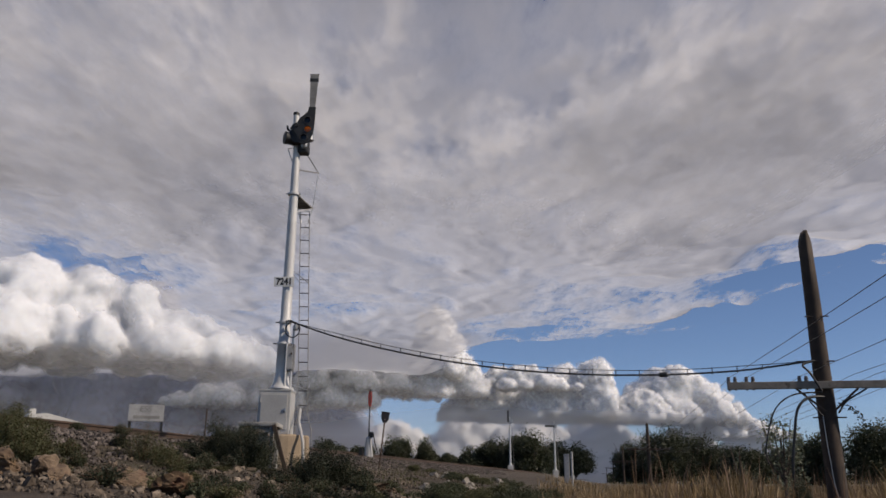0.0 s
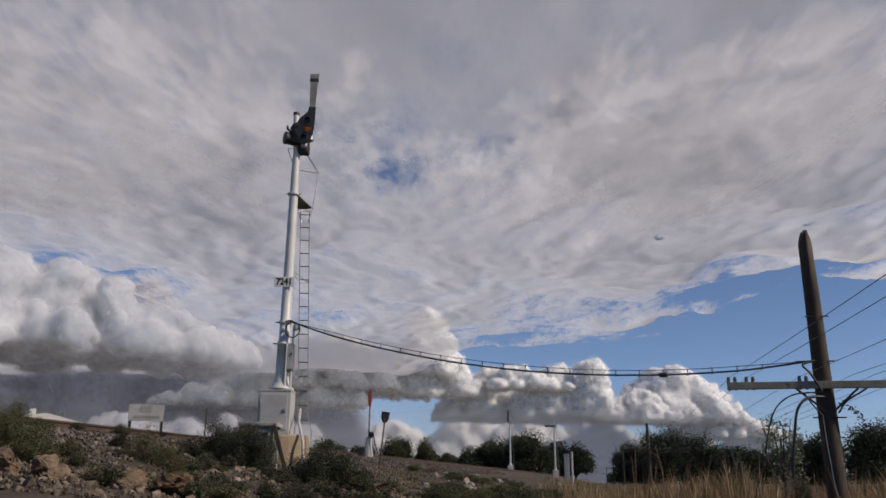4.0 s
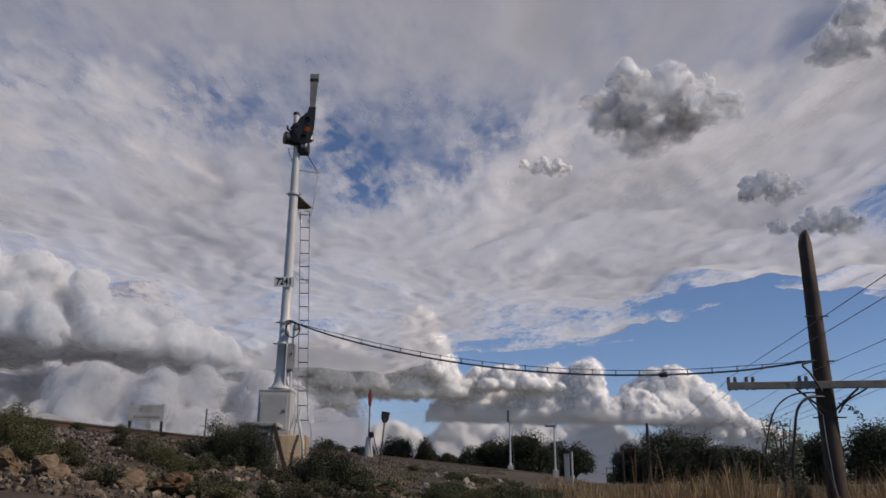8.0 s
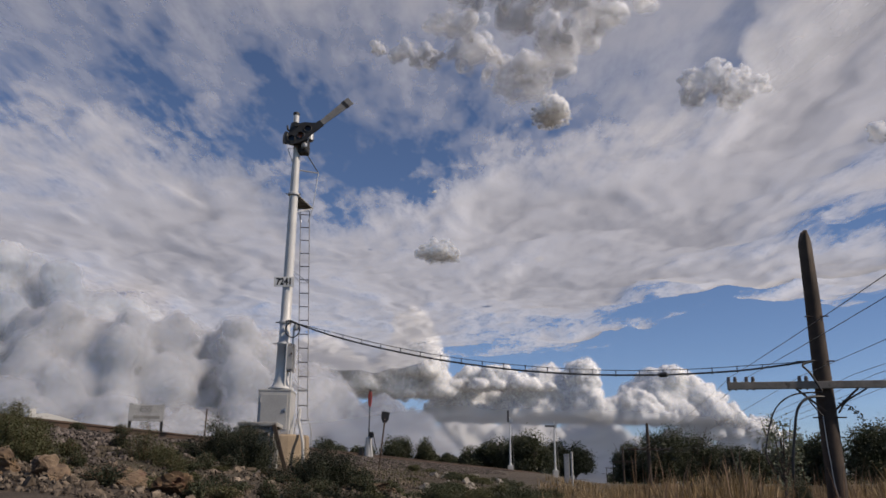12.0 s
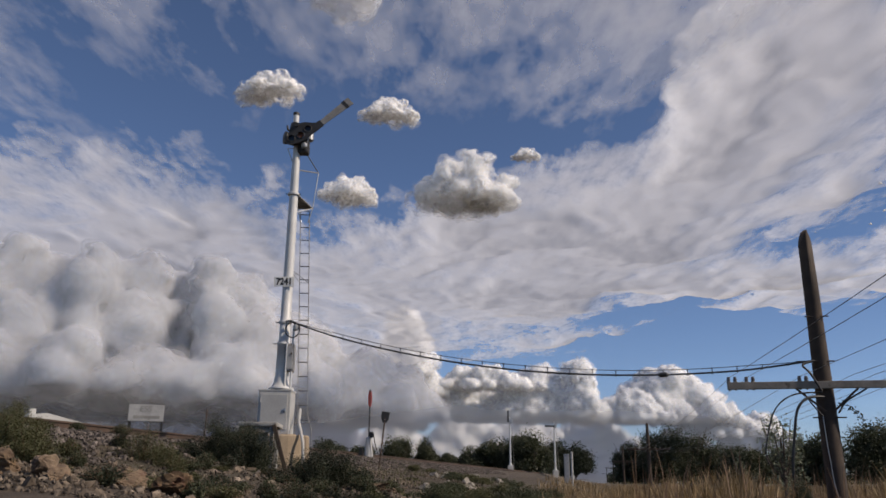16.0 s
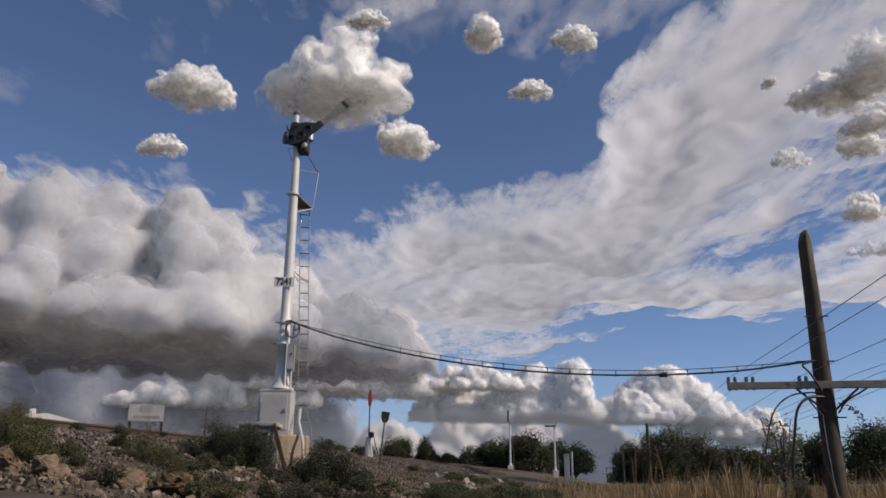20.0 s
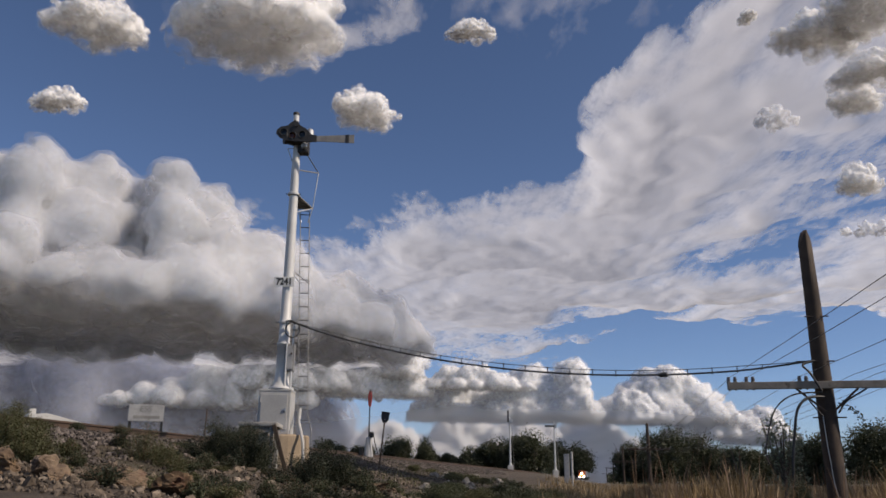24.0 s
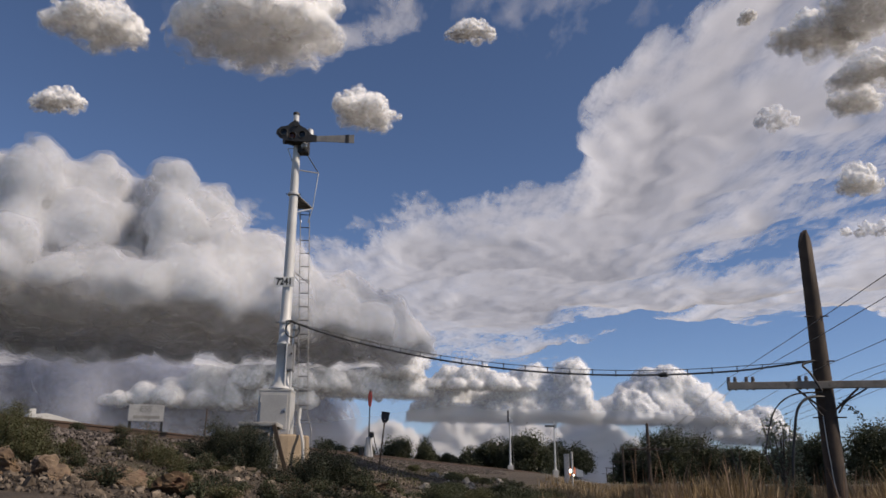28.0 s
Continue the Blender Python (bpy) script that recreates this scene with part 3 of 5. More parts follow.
cloud("cumulus_cloud", pile_a, 1790, 4640, 80, (4.0, -0.0, 6.0), 200, 0.66, "bright cream cumulus heaped above the horizon", "horizon cumulus")
cloud("cumulus_cloud", pile_a, -330, 4800, 30, (-2.0, -0.0, 0), 160, 0.95, "bright cream cumulus low on the horizon", "horizon cumulus")
cloud("cumulus_cloud", pile_b, 120, 4840, 20, (-2.0, -0.0, 0), 0, 0.98, "bright cream cumulus low on the horizon", "horizon cumulus")
cloud("cumulus_cloud", pile_a, 560, 4800, 15, (-2.0, -0.0, 0), 20, 1.05, "bright cream cumulus low on the horizon", "horizon cumulus")
cloud("cumulus_cloud", pile_b, 1010, 4850, 10, (-2.0, -0.0, 0), 190, 1.0, "bright cream cumulus low on the horizon", "horizon cumulus")
cloud("cumulus_cloud", pile_a, 1450, 4800, 10, (-2.0, -0.0, 0), 150, 0.85, "bright cream cumulus low on the horizon", "horizon cumulus")
cloud("cumulus_cloud", tower, -37, 4056, 513, (-10.4, -0.0, 0), 0, 0.79, "bright cream cumulus heaped above the horizon", "horizon cumulus")
cloud("cumulus_cloud", tower, 834, 4160, 314, (-6.0, -0.0, 0), 90, 0.67, "bright cream cumulus heaped above the horizon", "horizon cumulus")
cloud("cumulus_cloud", pile_b, -409, 3952, 425, (-14.4, -0.0, 0), 200, 0.76, "billowing grey and white cumulus over the plain", "horizon cumulus")
cloud("cumulus_cloud", pile_c, -863, 3952, 337, (-14.3, -0.0, 0), 180, 1.04, "billowing grey and white cumulus over the plain", "horizon cumulus")
cloud("cumulus_bank", bank_wide, -490, 860, 128, (-4.0, -8.0, 0), 24, 1.0, "huge cumulus bank with white crown and dark flat base", "cloud banks")
cloud("cumulus_bank", bank_tall, -216, 925, -118, (-3.0, -14.2, 11.0), 35, 1.0, "huge cumulus bank with white crown and dark flat base", "cloud banks")
storm = cloud_mesh(67, (1500, 600, 330), 16.0, 50, rough=0.6, stuff_of=STORM)
cloud("rain_cloud", storm, -2293, 4472, 123, (-4.8, -0.0, 0), 0, 2.83, "slate-grey rain cloud far over the plain", "cloud banks")

# ---- ground ----
def earth_material():
    t = Tree("earth")
    v = t.coords()
    big, mid, small = t.noise(v, 0.25, 5.0), t.noise(v, 2.2, 6.0, 0.65), t.noise(v, 26.0, 5.0, 0.7)
    col = t.mix(t.span(mid, 0.38, 0.62), (0.030, 0.022, 0.016), (0.064, 0.046, 0.032))
    col = t.mix(t.span(small, 0.52, 0.72), col, (0.10, 0.076, 0.056))
    col = t.mix(t.math("MULTIPLY", t.span(big, 0.45, 0.62), 0.5), col, (0.050, 0.044, 0.024))
    # far plain coloured paler with distance, to throw more light up at cloud bases
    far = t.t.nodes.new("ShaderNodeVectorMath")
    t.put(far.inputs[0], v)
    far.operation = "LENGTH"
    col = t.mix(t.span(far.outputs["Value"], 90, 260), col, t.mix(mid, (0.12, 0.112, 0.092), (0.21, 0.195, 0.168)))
    b = t.node("ShaderNodeBsdfPrincipled", Base_Color=col, Roughness=0.95, Normal=t.bump(t.math("ADD", small, mid), 0.7, 0.05))
    return t.done(b.outputs[0])


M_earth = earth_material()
ss = np.concatenate([-np.geomspace(80, 3, 14), np.arange(-2, 60, 0.4), np.geomspace(60, 4600, 60)])
qs = np.concatenate([-np.geomspace(4600, 8, 40), np.arange(-7.8, 20, 0.3), np.geomspace(20, 4600, 40)])
gs, gq = np.meshgrid(ss, qs, indexing="ij")
gz = land(gs, gq)
gx = gs * math.sin(RAIL_AZ) - gq * math.cos(RAIL_AZ)
gy = gs * math.cos(RAIL_AZ) + gq * math.sin(RAIL_AZ)
ii = np.arange(gs.size).reshape(gs.shape)
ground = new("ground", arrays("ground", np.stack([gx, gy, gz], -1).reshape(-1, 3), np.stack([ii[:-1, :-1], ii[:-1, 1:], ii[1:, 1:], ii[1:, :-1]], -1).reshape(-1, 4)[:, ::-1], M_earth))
tagged(ground, "dry stony brown earth sloping up to the railway", "ground", kind="structure")

# ---- materials of the place ----
M_white = surface("weathered_white_paint", (0.33, 0.325, 0.31), (0.44, 0.43, 0.41), 0.55, coarse=2.0, fine=30, bump=0.12, dirt=(0.30, 0.24, 0.18), dirt_at=0.63)
M_silver = surface("aluminium_paint", (0.44, 0.44, 0.43), (0.56, 0.555, 0.54), 0.5, 0.05, coarse=2.5, fine=35, bump=0.1, dirt=(0.26, 0.20, 0.15), dirt_at=0.66)
M_black = surface("black_iron", (0.010, 0.010, 0.011), (0.022, 0.021, 0.020), 0.6, coarse=6, fine=50, bump=0.2, depth=0.004, dirt=(0.06, 0.035, 0.02), dirt_at=0.66)
M_grey = surface("faded_grey_enamel", (0.17, 0.16, 0.15), (0.24, 0.23, 0.21), 0.5, coarse=5, fine=40, bump=0.1, dirt=(0.10, 0.08, 0.06))
M_steel = surface("galvanised_steel", (0.28, 0.29, 0.30), (0.40, 0.41, 0.42), 0.45, 0.7, coarse=6, fine=50, bump=0.1)
M_rust = surface("rusty_rail_steel", (0.05, 0.033, 0.025), (0.095, 0.06, 0.042), 0.75, 0.3, coarse=3, fine=40, bump=0.3, depth=0.004)
M_concrete = surface("tan_concrete", (0.22, 0.165, 0.11), (0.31, 0.24, 0.165), 0.9, coarse=2.5, fine=30, bump=0.35, depth=0.01, dirt=(0.20, 0.15, 0.10))
M_pale = surface("pale_concrete", (0.20, 0.19, 0.175), (0.34, 0.33, 0.31), 0.9, coarse=3, fine=30, bump=0.4, depth=0.015, dirt=(0.16, 0.14, 0.11), dirt_at=0.56)
M_timber = surface("old_creosoted_timber", (0.026, 0.017, 0.012), (0.062, 0.041, 0.028), 0.85, coarse=3, fine=60, bump=0.6, depth=0.01, dirt=(0.09, 0.068, 0.05), dirt_at=0.62)
M_plank = surface("grey_weathered_wood", (0.16, 0.14, 0.115), (0.27, 0.24, 0.20), 0.88, coarse=5, fine=60, bump=0.5, depth=0.006, dirt=(0.07, 0.055, 0.04))
M_cable = surface("black_cable_sheath", (0.012, 0.012, 0.013), (0.025, 0.025, 0.026), 0.5, fine=30, bump=0.05)
M_wire = surface("dull_copper_wire", (0.05, 0.055, 0.05), (0.09, 0.085, 0.07), 0.5, 0.6, bump=0)
M_boulder = surface("sandstone", (0.075, 0.046, 0.026), (0.18, 0.122, 0.074), 0.92, coarse=3.5, fine=14, bump=0.5, depth=0.02, dirt=(0.08, 0.036, 0.02), dirt_at=0.52, each=0.3)
M_stone = surface("crushed_ballast", (0.030, 0.024, 0.021), (0.12, 0.096, 0.083), 0.9, coarse=1.5, fine=50, bump=0.3, depth=0.01, dirt=(0.20, 0.15, 0.11), each=0.75)
M_rubble = surface("pale_rubble", (0.045, 0.033, 0.024), (0.125, 0.096, 0.070), 0.92, coarse=3, fine=30, bump=0.5, depth=0.02, dirt=(0.11, 0.078, 0.05), each=0.85)
M_rock = surface("tan_broken_rock", (0.070, 0.050, 0.034), (0.19, 0.145, 0.105), 0.92, coarse=6, fine=30, bump=0.5, depth=0.02, dirt=(0.07, 0.04, 0.025), each=0.6)
M_chunk = surface("broken_limestone", (0.17, 0.148, 0.122), (0.31, 0.28, 0.24), 0.92, coarse=5, fine=30, bump=0.4, depth=0.02, dirt=(0.12, 0.09, 0.065), each=0.3)
M_bark = surface("bark", (0.06, 0.045, 0.032), (0.12, 0.095, 0.07), 0.9, coarse=4, fine=40, bump=0.6, depth=0.02)
M_leaf = surface("dark_elm_leaves", (0.026, 0.033, 0.016), (0.056, 0.064, 0.028), 0.6, coarse=0.6, fine=8, bump=0, each=0.4, leaf=0.3)
M_sage = surface("dusty_green_weed_leaves", (0.036, 0.044, 0.021), (0.070, 0.080, 0.037), 0.75, coarse=2, fine=20, bump=0, each=0.35, leaf=0.3)
M_weed = surface("yellow_green_weed_leaves", (0.052, 0.057, 0.021), (0.100, 0.098, 0.040), 0.75, coarse=2, fine=20, bump=0, each=0.35, leaf=0.3)
M_dark_bush = surface("deep_green_brush_leaves", (0.014, 0.019, 0.008), (0.032, 0.040, 0.016), 0.7, coarse=2, fine=20, bump=0, each=0.4, leaf=0.25)
M_pale_leaf = surface("silvery_sapling_leaves", (0.10, 0.12, 0.075), (0.19, 0.21, 0.14), 0.6, coarse=2, fine=20, bump=0, each=0.3, leaf=0.3)
M_straw = surface("dry_golden_grass", (0.16, 0.106, 0.050), (0.30, 0.210, 0.104), 0.8, coarse=0.7, fine=6, bump=0, each=0.45, leaf=0.3)
M_stalk = surface("dry_reddish_stalks", (0.11, 0.06, 0.035), (0.20, 0.12, 0.07), 0.8, coarse=1, fine=6, bump=0, each=0.4, leaf=0.1)
M_sign = surface("dull_sign_enamel", (0.26, 0.26, 0.255), (0.36, 0.355, 0.345), 0.6, coarse=4, fine=30, bump=0.1, dirt=(0.19, 0.17, 0.15))
M_plate = surface("white_number_enamel", (0.60, 0.595, 0.57), (0.70, 0.69, 0.66), 0.5, coarse=6, fine=30, bump=0.05, dirt=(0.42, 0.38, 0.33), dirt_at=0.64)
M_red = surface("red_target_enamel", (0.42, 0.03, 0.02), (0.55, 0.05, 0.03), 0.45, coarse=5, fine=30, bump=0.05, dirt=(0.2, 0.03, 0.02), dirt_at=0.65)
M_orange = surface("orange_locomotive_paint", (0.45, 0.10, 0.02), (0.55, 0.14, 0.03), 0.4, bump=0.05, dirt=(0.2, 0.06, 0.03))
M_glass_green = surface("aqua_insulator_glass", (0.17, 0.16, 0.16), (0.26, 0.25, 0.25), 0.12, bump=0, leaf=0.5)


def lens_glass(name, colour):
    t = Tree(name)
    see = t.node("ShaderNodeBsdfTransparent", Color=colour)
    glow_through = t.node("ShaderNodeBsdfTranslucent", Color=colour)
    tr = t.t.nodes.new("ShaderNodeMixShader")
    t.put(tr.inputs[0], 0.35), t.put(tr.inputs[1], see.outputs[0]), t.put(tr.inputs[2], glow_through.outputs[0])
    gl = t.node("ShaderNodeBsdfGlossy", Color=(0.5, 0.5, 0.5), Roughness=0.1)
    mx = t.t.nodes.new("ShaderNodeMixShader")
    t.put(mx.inputs[0], 0.08), t.put(mx.inputs[1], tr.outputs[0]), t.put(mx.inputs[2], gl.outputs[0])
    return t.done(mx.outputs[0])


M_lens_red, M_lens_yellow, M_lens_green = lens_glass("red_roundel", (0.05, 0.004, 0.004)), lens_glass("yellow_roundel", (0.95, 0.42, 0.03)), lens_glass("green_roundel", (0.004, 0.06, 0.05))

# ---- railway ----
LINE = 10.0  # q of the track's centre
rail_s = np.concatenate([np.arange(-60, 60, 4), np.geomspace(60, 1500, 40)])


def rail_bend(s):
    return -0.00006 * np.clip(np.asarray(s, float) - 150, 0, None) ** 2


def on_line(s, off, z):
    return track(float(s), LINE + off + float(rail_bend(s)), z - float(rail_drop(s)))


railway = thing("railway_track", Matrix(), "rusty steel rails on wooden ties along the ballast bank", "railway track", kind="structure")
for off in (-0.7175, 0.7175):
    bm = bmesh.new()
    shape = [(-0.07, 1.755), (0.07, 1.755), (0.07, 1.77), (0.012, 1.79), (0.012, 1.875), (0.036, 1.885), (0.036, 1.92), (-0.036, 1.92), (-0.036, 1.885), (-0.012, 1.875), (-0.012, 1.79), (-0.07, 1.77)]
    rings = [[bm.verts.new(on_line(s, off + a, b)) for a, b in shape] for s in rail_s]
    for lo, hi in zip(rings, rings[1:]):
        for k in range(len(shape)):
            bm.faces.new((lo[k], hi[k], hi[(k + 1) % len(shape)], lo[(k + 1) % len(shape)]))
    bmesh.ops.recalc_face_normals(bm, faces=bm.faces[:])
    part("rail", bm, M_rust, railway)
tie_mesh = mesh_of(box(2.6, 0.23, 0.18, bevel=0.015), M_timber)
for i in range(170):
    s = -4 + 0.56 * i
    tie = part("railroad_tie", tie_mesh, None, railway)
    tie.matrix_world = Matrix.Translation(on_line(s, 0, 1.675)) @ pose(0, 0, 0, 0, 0, -10.73 + random.uniform(-1, 1))

# ---- stones ----
golden = (1 + 5**0.5) / 2
ICO_V = np.array([(-1, golden, 0), (1, golden, 0), (-1, -golden, 0), (1, -golden, 0), (0, -1, golden), (0, 1, golden), (0, -1, -golden), (0, 1, -golden), (golden, 0, -1), (golden, 0, 1), (-golden, 0, -1), (-golden, 0, 1)]) / math.sqrt(1 + golden**2)
ICO_F = np.array([(0, 11, 5), (0, 5, 1), (0, 1, 7), (0, 7, 10), (0, 10, 11), (1, 5, 9), (5, 11, 4), (11, 10, 2), (10, 7, 6), (7, 1, 8), (3, 9, 4), (3, 4, 2), (3, 2, 6), (3, 6, 8), (3, 8, 9), (4, 9, 5), (2, 4, 11), (6, 2, 10), (8, 6, 7), (9, 8, 1)])


def stones(name, s, q, size, material, lift, label, seed):
    """Loose broken stones on the ground, in one mesh."""
    rng = np.random.RandomState(seed)
    n = len(s)
    z = land(s, q) + lift
    c = np.stack([s * math.sin(RAIL_AZ) - q * math.cos(RAIL_AZ), s * math.cos(RAIL_AZ) + q * math.sin(RAIL_AZ), z], -1)
    v = ICO_V[None] * (1 + 0.28 * rng.randn(n, 12, 1)) * (0.55 + 0.6 * rng.rand(n, 1, 3))
    a, b = rng.rand(n) * 6.28, rng.rand(n) * 6.28
    ca, sa, cb, sb = np.cos(a), np.sin(a), np.cos(b), np.sin(b)
    o = np.zeros(n)
    rot = np.stack([np.stack([ca, -sa * cb, sa * sb], -1), np.stack([sa, ca * cb, -ca * sb], -1), np.stack([o, sb, cb], -1)], -2)
    v = np.einsum("nij,nkj->nki", rot, v) * np.asarray(size)[:, None, None] + c[:, None]
    f = ICO_F[None] + 12 * np.arange(n)[:, None, None]
    return tagged(new(name, arrays(name, v.reshape(-1, 3), f.reshape(-1, 3), material, smooth=False)), label, "stones", kind="stuff")


rng = np.random.RandomState(5)
n = 27000
s = 4 + 56 * rng.rand(n) ** 1.5
q = np.where(rng.rand(n) < 0.62, 6.4 + 1.9 * rng.rand(n), 8.0 + 1.6 * rng.rand(n))
stones("ballast", s, q, 0.016 + 0.036 * rng.rand(n) ** 2, M_stone, 0.015, "grey and brown crushed stone ballast heaped beside the rails", 6)
n = 26000
s, q = 5.5 + 26 * rng.rand(n) ** 1.5, 0.6 + 6.4 * rng.rand(n)
stones("loose_rubble", s, q, 0.007 + 0.036 * rng.rand(n) ** 5, M_rubble, 0.01, "pale loose rubble strewn over the dry slope", 7)
n = 1500
s, q = 5.8 + 14 * rng.rand(n) ** 1.4, 0.8 + 5.6 * rng.rand(n)
stones("broken_rock", s, q, 0.02 + 0.055 * rng.rand(n) ** 2.2, M_rock, 0.012, "tan and brown broken rock scattered over the slope", 8)


def boulder(x, y, w, h, seed, sunk=0.3, material=None):
    """A cracked sandstone block with rounded edges."""
    bm = bmesh.new()
    bmesh.ops.create_icosphere(bm, subdivisions=4, radius=1)
    off = Vector((seed * 1.7, seed * 2.3, seed * 0.9))
    cuts = [(Vector((random.gauss(0, 1), random.gauss(0, 1), random.gauss(0, 0.7))).normalized(), random.uniform(0.42, 0.8)) for _ in range(16)]
    for v in bm.verts:
        p = v.co.copy()
        k = max(abs(p.x), abs(p.y), abs(p.z)) ** 0.55
        p = p / k
        ledge = 0.22 * math.floor(3.2 * (p.z + 0.35 * noise.noise(p * 1.3 + off))) / 3.2
        for cut, most in cuts:
            p -= cut * max(0.0, p.dot(cut) - most)
        p *= 1 + 0.2 * noise.noise(p * 1.3 + off) - 0.26 * abs(noise.noise(p * 3.1 + off)) + 0.10 * noise.noise(p * 8 + off)
        p.x += ledge
        v.co = Vector((p.x * w / 2, p.y * w * 0.42, p.z * h / 2))
    ob = new("sandstone_boulder", mesh_of(bm, material or M_boulder))
    ob.matrix_world = pose(x, y, ground_at(x, y) + h * (0.5 - sunk), random.uniform(-12, 12), random.uniform(-12, 12), random.uniform(0, 360))
    return tagged(ob, "weathered tan sandstone boulder half buried in the slope", "boulder", "boulders on the slope")

# ---- semaphore signal ----
BASE = Vector((-3.42, 16.5, 1.82))
footing = thing("concrete_footing", pose(-3.36, 16.52, 1.0), "round tan concrete footing under the signal case", "footing")
part("block", lathe([(0.66, -0.1), (0.64, 0.12), (0.61, 0.16), (0.59, 0.78), (0.565, 0.815)], 28), M_concrete, footing, smooth=False)

signal = thing("semaphore_signal", Matrix.Translation(BASE), "silver painted semaphore railway signal with ladder on a concrete footing", "signal")
case = part("base_case", box(0.68, 0.5, 0.88, (-0.07, 0, 0.44), 0.02), M_white, signal, "white painted iron base case")
part("case_lid", box(0.695, 0.515, 0.04, (-0.07, 0, 0.90), 0.012), M_white, case)
part("case_door", box(0.56, 0.02, 0.72, (-0.07, -0.258, 0.46), 0.008), M_white, case)
part("door_hasp", box(0.05, 0.03, 0.07, (0.16, -0.275, 0.5), 0.005), M_steel, case)
for z in (0.2, 0.7):
    part("door_hinge", rod((-0.36, -0.27, z - 0.05), (-0.36, -0.27, z + 0.05), 0.014), M_white, case)
mast = part("mast", lathe([(0.27, 0.93), (0.265, 0.97), (0.20, 1.0), (0.165, 1.10), (0.142, 1.25), (0.135, 1.88), (0.15, 1.885), (0.15, 1.94), (0.118, 1.95), (0.112, 3.2), (0.104, 4.6), (0.092, 5.8), (0.078, 6.5), (0.072, 7.05)], 24), M_silver, signal, "round silver painted steel mast", smooth=True)
part("mast_top", lathe([(0.066, 7.05), (0.066, 7.30)], 16, m=pose(-0.06, 0, 0.06)), M_silver, mast)
part("mast_cap", lathe([(0.074, 7.28), (0.076, 7.30), (0.074, 7.345), (0.05, 7.36)], 16, m=pose(-0.06, 0, 0.06)), M_black, mast, "dark iron cap")
for z, w in ((2.38, 0.30), (1.91, 0.34), (5.35, 0.26)):
    b = part("mast_clamp", lathe([(0.128, z - 0.03), (0.14, z - 0.02), (0.14, z + 0.02), (0.128, z + 0.03)], 20), M_silver, mast)
    part("clamp_bolt", rod((-w / 1.5, -0.05, z), (w / 1.5, -0.05, z), 0.012), M_black, b)
number_plate = part("number_plate", box(0.45, 0.012, 0.22, (-0.06, -0.13, 3.27), 0.004), M_plate, signal, "white plate with black numerals")


def lettering(text, size, m, material, parent, name="numerals", bold=0.0):
    cu = bpy.data.curves.new("text", "FONT")
    cu.body, cu.size, cu.align_x, cu.align_y, cu.extrude = text, size, "CENTER", "CENTER", 0.002
    cu.offset = bold
    tmp = bpy.data.objects.new("tmp", cu)
    scene.collection.objects.link(tmp)
    bpy.context.view_layer.update()
    me = bpy.data.meshes.new_from_object(tmp.evaluated_get(bpy.context.evaluated_depsgraph_get()))
    bpy.data.objects.remove(tmp)
    me.materials.clear()
    me.materials.append(material)
    me.transform(m)
    ob = new(name, me)
    ob.parent = parent
    return ob


numerals = lettering("7241", 0.215, pose(-0.06, -0.139, 3.265, 90) @ Matrix.Diagonal((0.82, 1, 1, 1)), M_black, number_plate, bold=0.0075)
part("plate_strap", box(0.3, 0.015, 0.03, (0.0, -0.118, 3.27), 0.003), M_steel, number_plate)
relay = part("relay_box", box(0.17, 0.2, 0.58, (0.17, -0.06, 1.60), 0.012), M_grey, signal, "narrow grey relay box clamped to the mast")
part("box_cover", box(0.14, 0.02, 0.5, (0.17, -0.168, 1.60), 0.006), M_sign, relay)
part("box_latch", box(0.03, 0.03, 0.05, (0.21, -0.18, 1.68), 0.004), M_rust, relay)
# black strip added for the shade on the box's left side
part("box_dark_side", box(0.025, 0.16, 0.62, (0.075, -0.06, 1.60), 0.006), M_black, relay)
part("conduit", tube([(0.10, -0.16, 0.93), (0.10, -0.16, 1.9)], 0.024, 8), M_silver, signal)
part("conduit", tube([(0.22, -0.14, 0.93), (0.22, -0.14, 2.20), (0.23, -0.15, 2.28), (0.27, -0.17, 2.30), (0.30, -0.18, 2.24)], 0.022, 8), M_silver, signal)
part("weatherhead", lathe([(0.03, 2.18), (0.06, 2.2), (0.065, 2.27), (0.04, 2.31)], 12, m=pose(0.26, -0.16, 0)), M_steel, signal)
ring = [(0.20 + 0.155 * math.cos(a), -0.17 + 0.02 * math.sin(3 * a), 2.2 + 0.165 * math.sin(a)) for a in (math.pi * k / 14 for k in range(30))]
part("cable_coil", tube([(0.0, -0.12, 2.38), (0.12, -0.14, 2.41), (0.2, -0.15, 2.38)] + ring, 0.014, 6), M_cable, signal, "coil of black cable")

# ladder behind the mast, leaning away from it at its foot
LA, LB = Vector((-0.01, 0.95, 5.30)), Vector((0.20, 0.98, 5.30))
FOOT = Vector((0.23, 0.0, -4.95))
ladder = part("ladder", rod(LA, LB, 0.012, n=8), M_steel, signal, "narrow steel ladder behind the mast")
for p, k in ((LA, -0.06), (LB, 0.10)):
    part("ladder_rail", tube([p, p + FOOT * 0.5, p + FOOT * 0.97, p + FOOT + Vector((k, 0, -0.2)), p + FOOT + Vector((1.2 * k, 0, -0.75))], 0.0105, 6), M_grey, ladder)
rung = mesh_of(rod(Vector(), LB - LA, 0.011, n=8), M_black)
for k in range(16):
    part("rung", rung, None, ladder).location = LA + FOOT * ((0.10 + 0.325 * k) / 5.0)
for u in (0.36, 0.86):
    z = LA + FOOT * u
    part("ladder_bracket", tube([(0.03, 0.08, z.z + 0.05), tuple(z), tuple(z + LB - LA), (0.08, 0.06, z.z + 0.05)], 0.009, 6), M_steel, ladder)
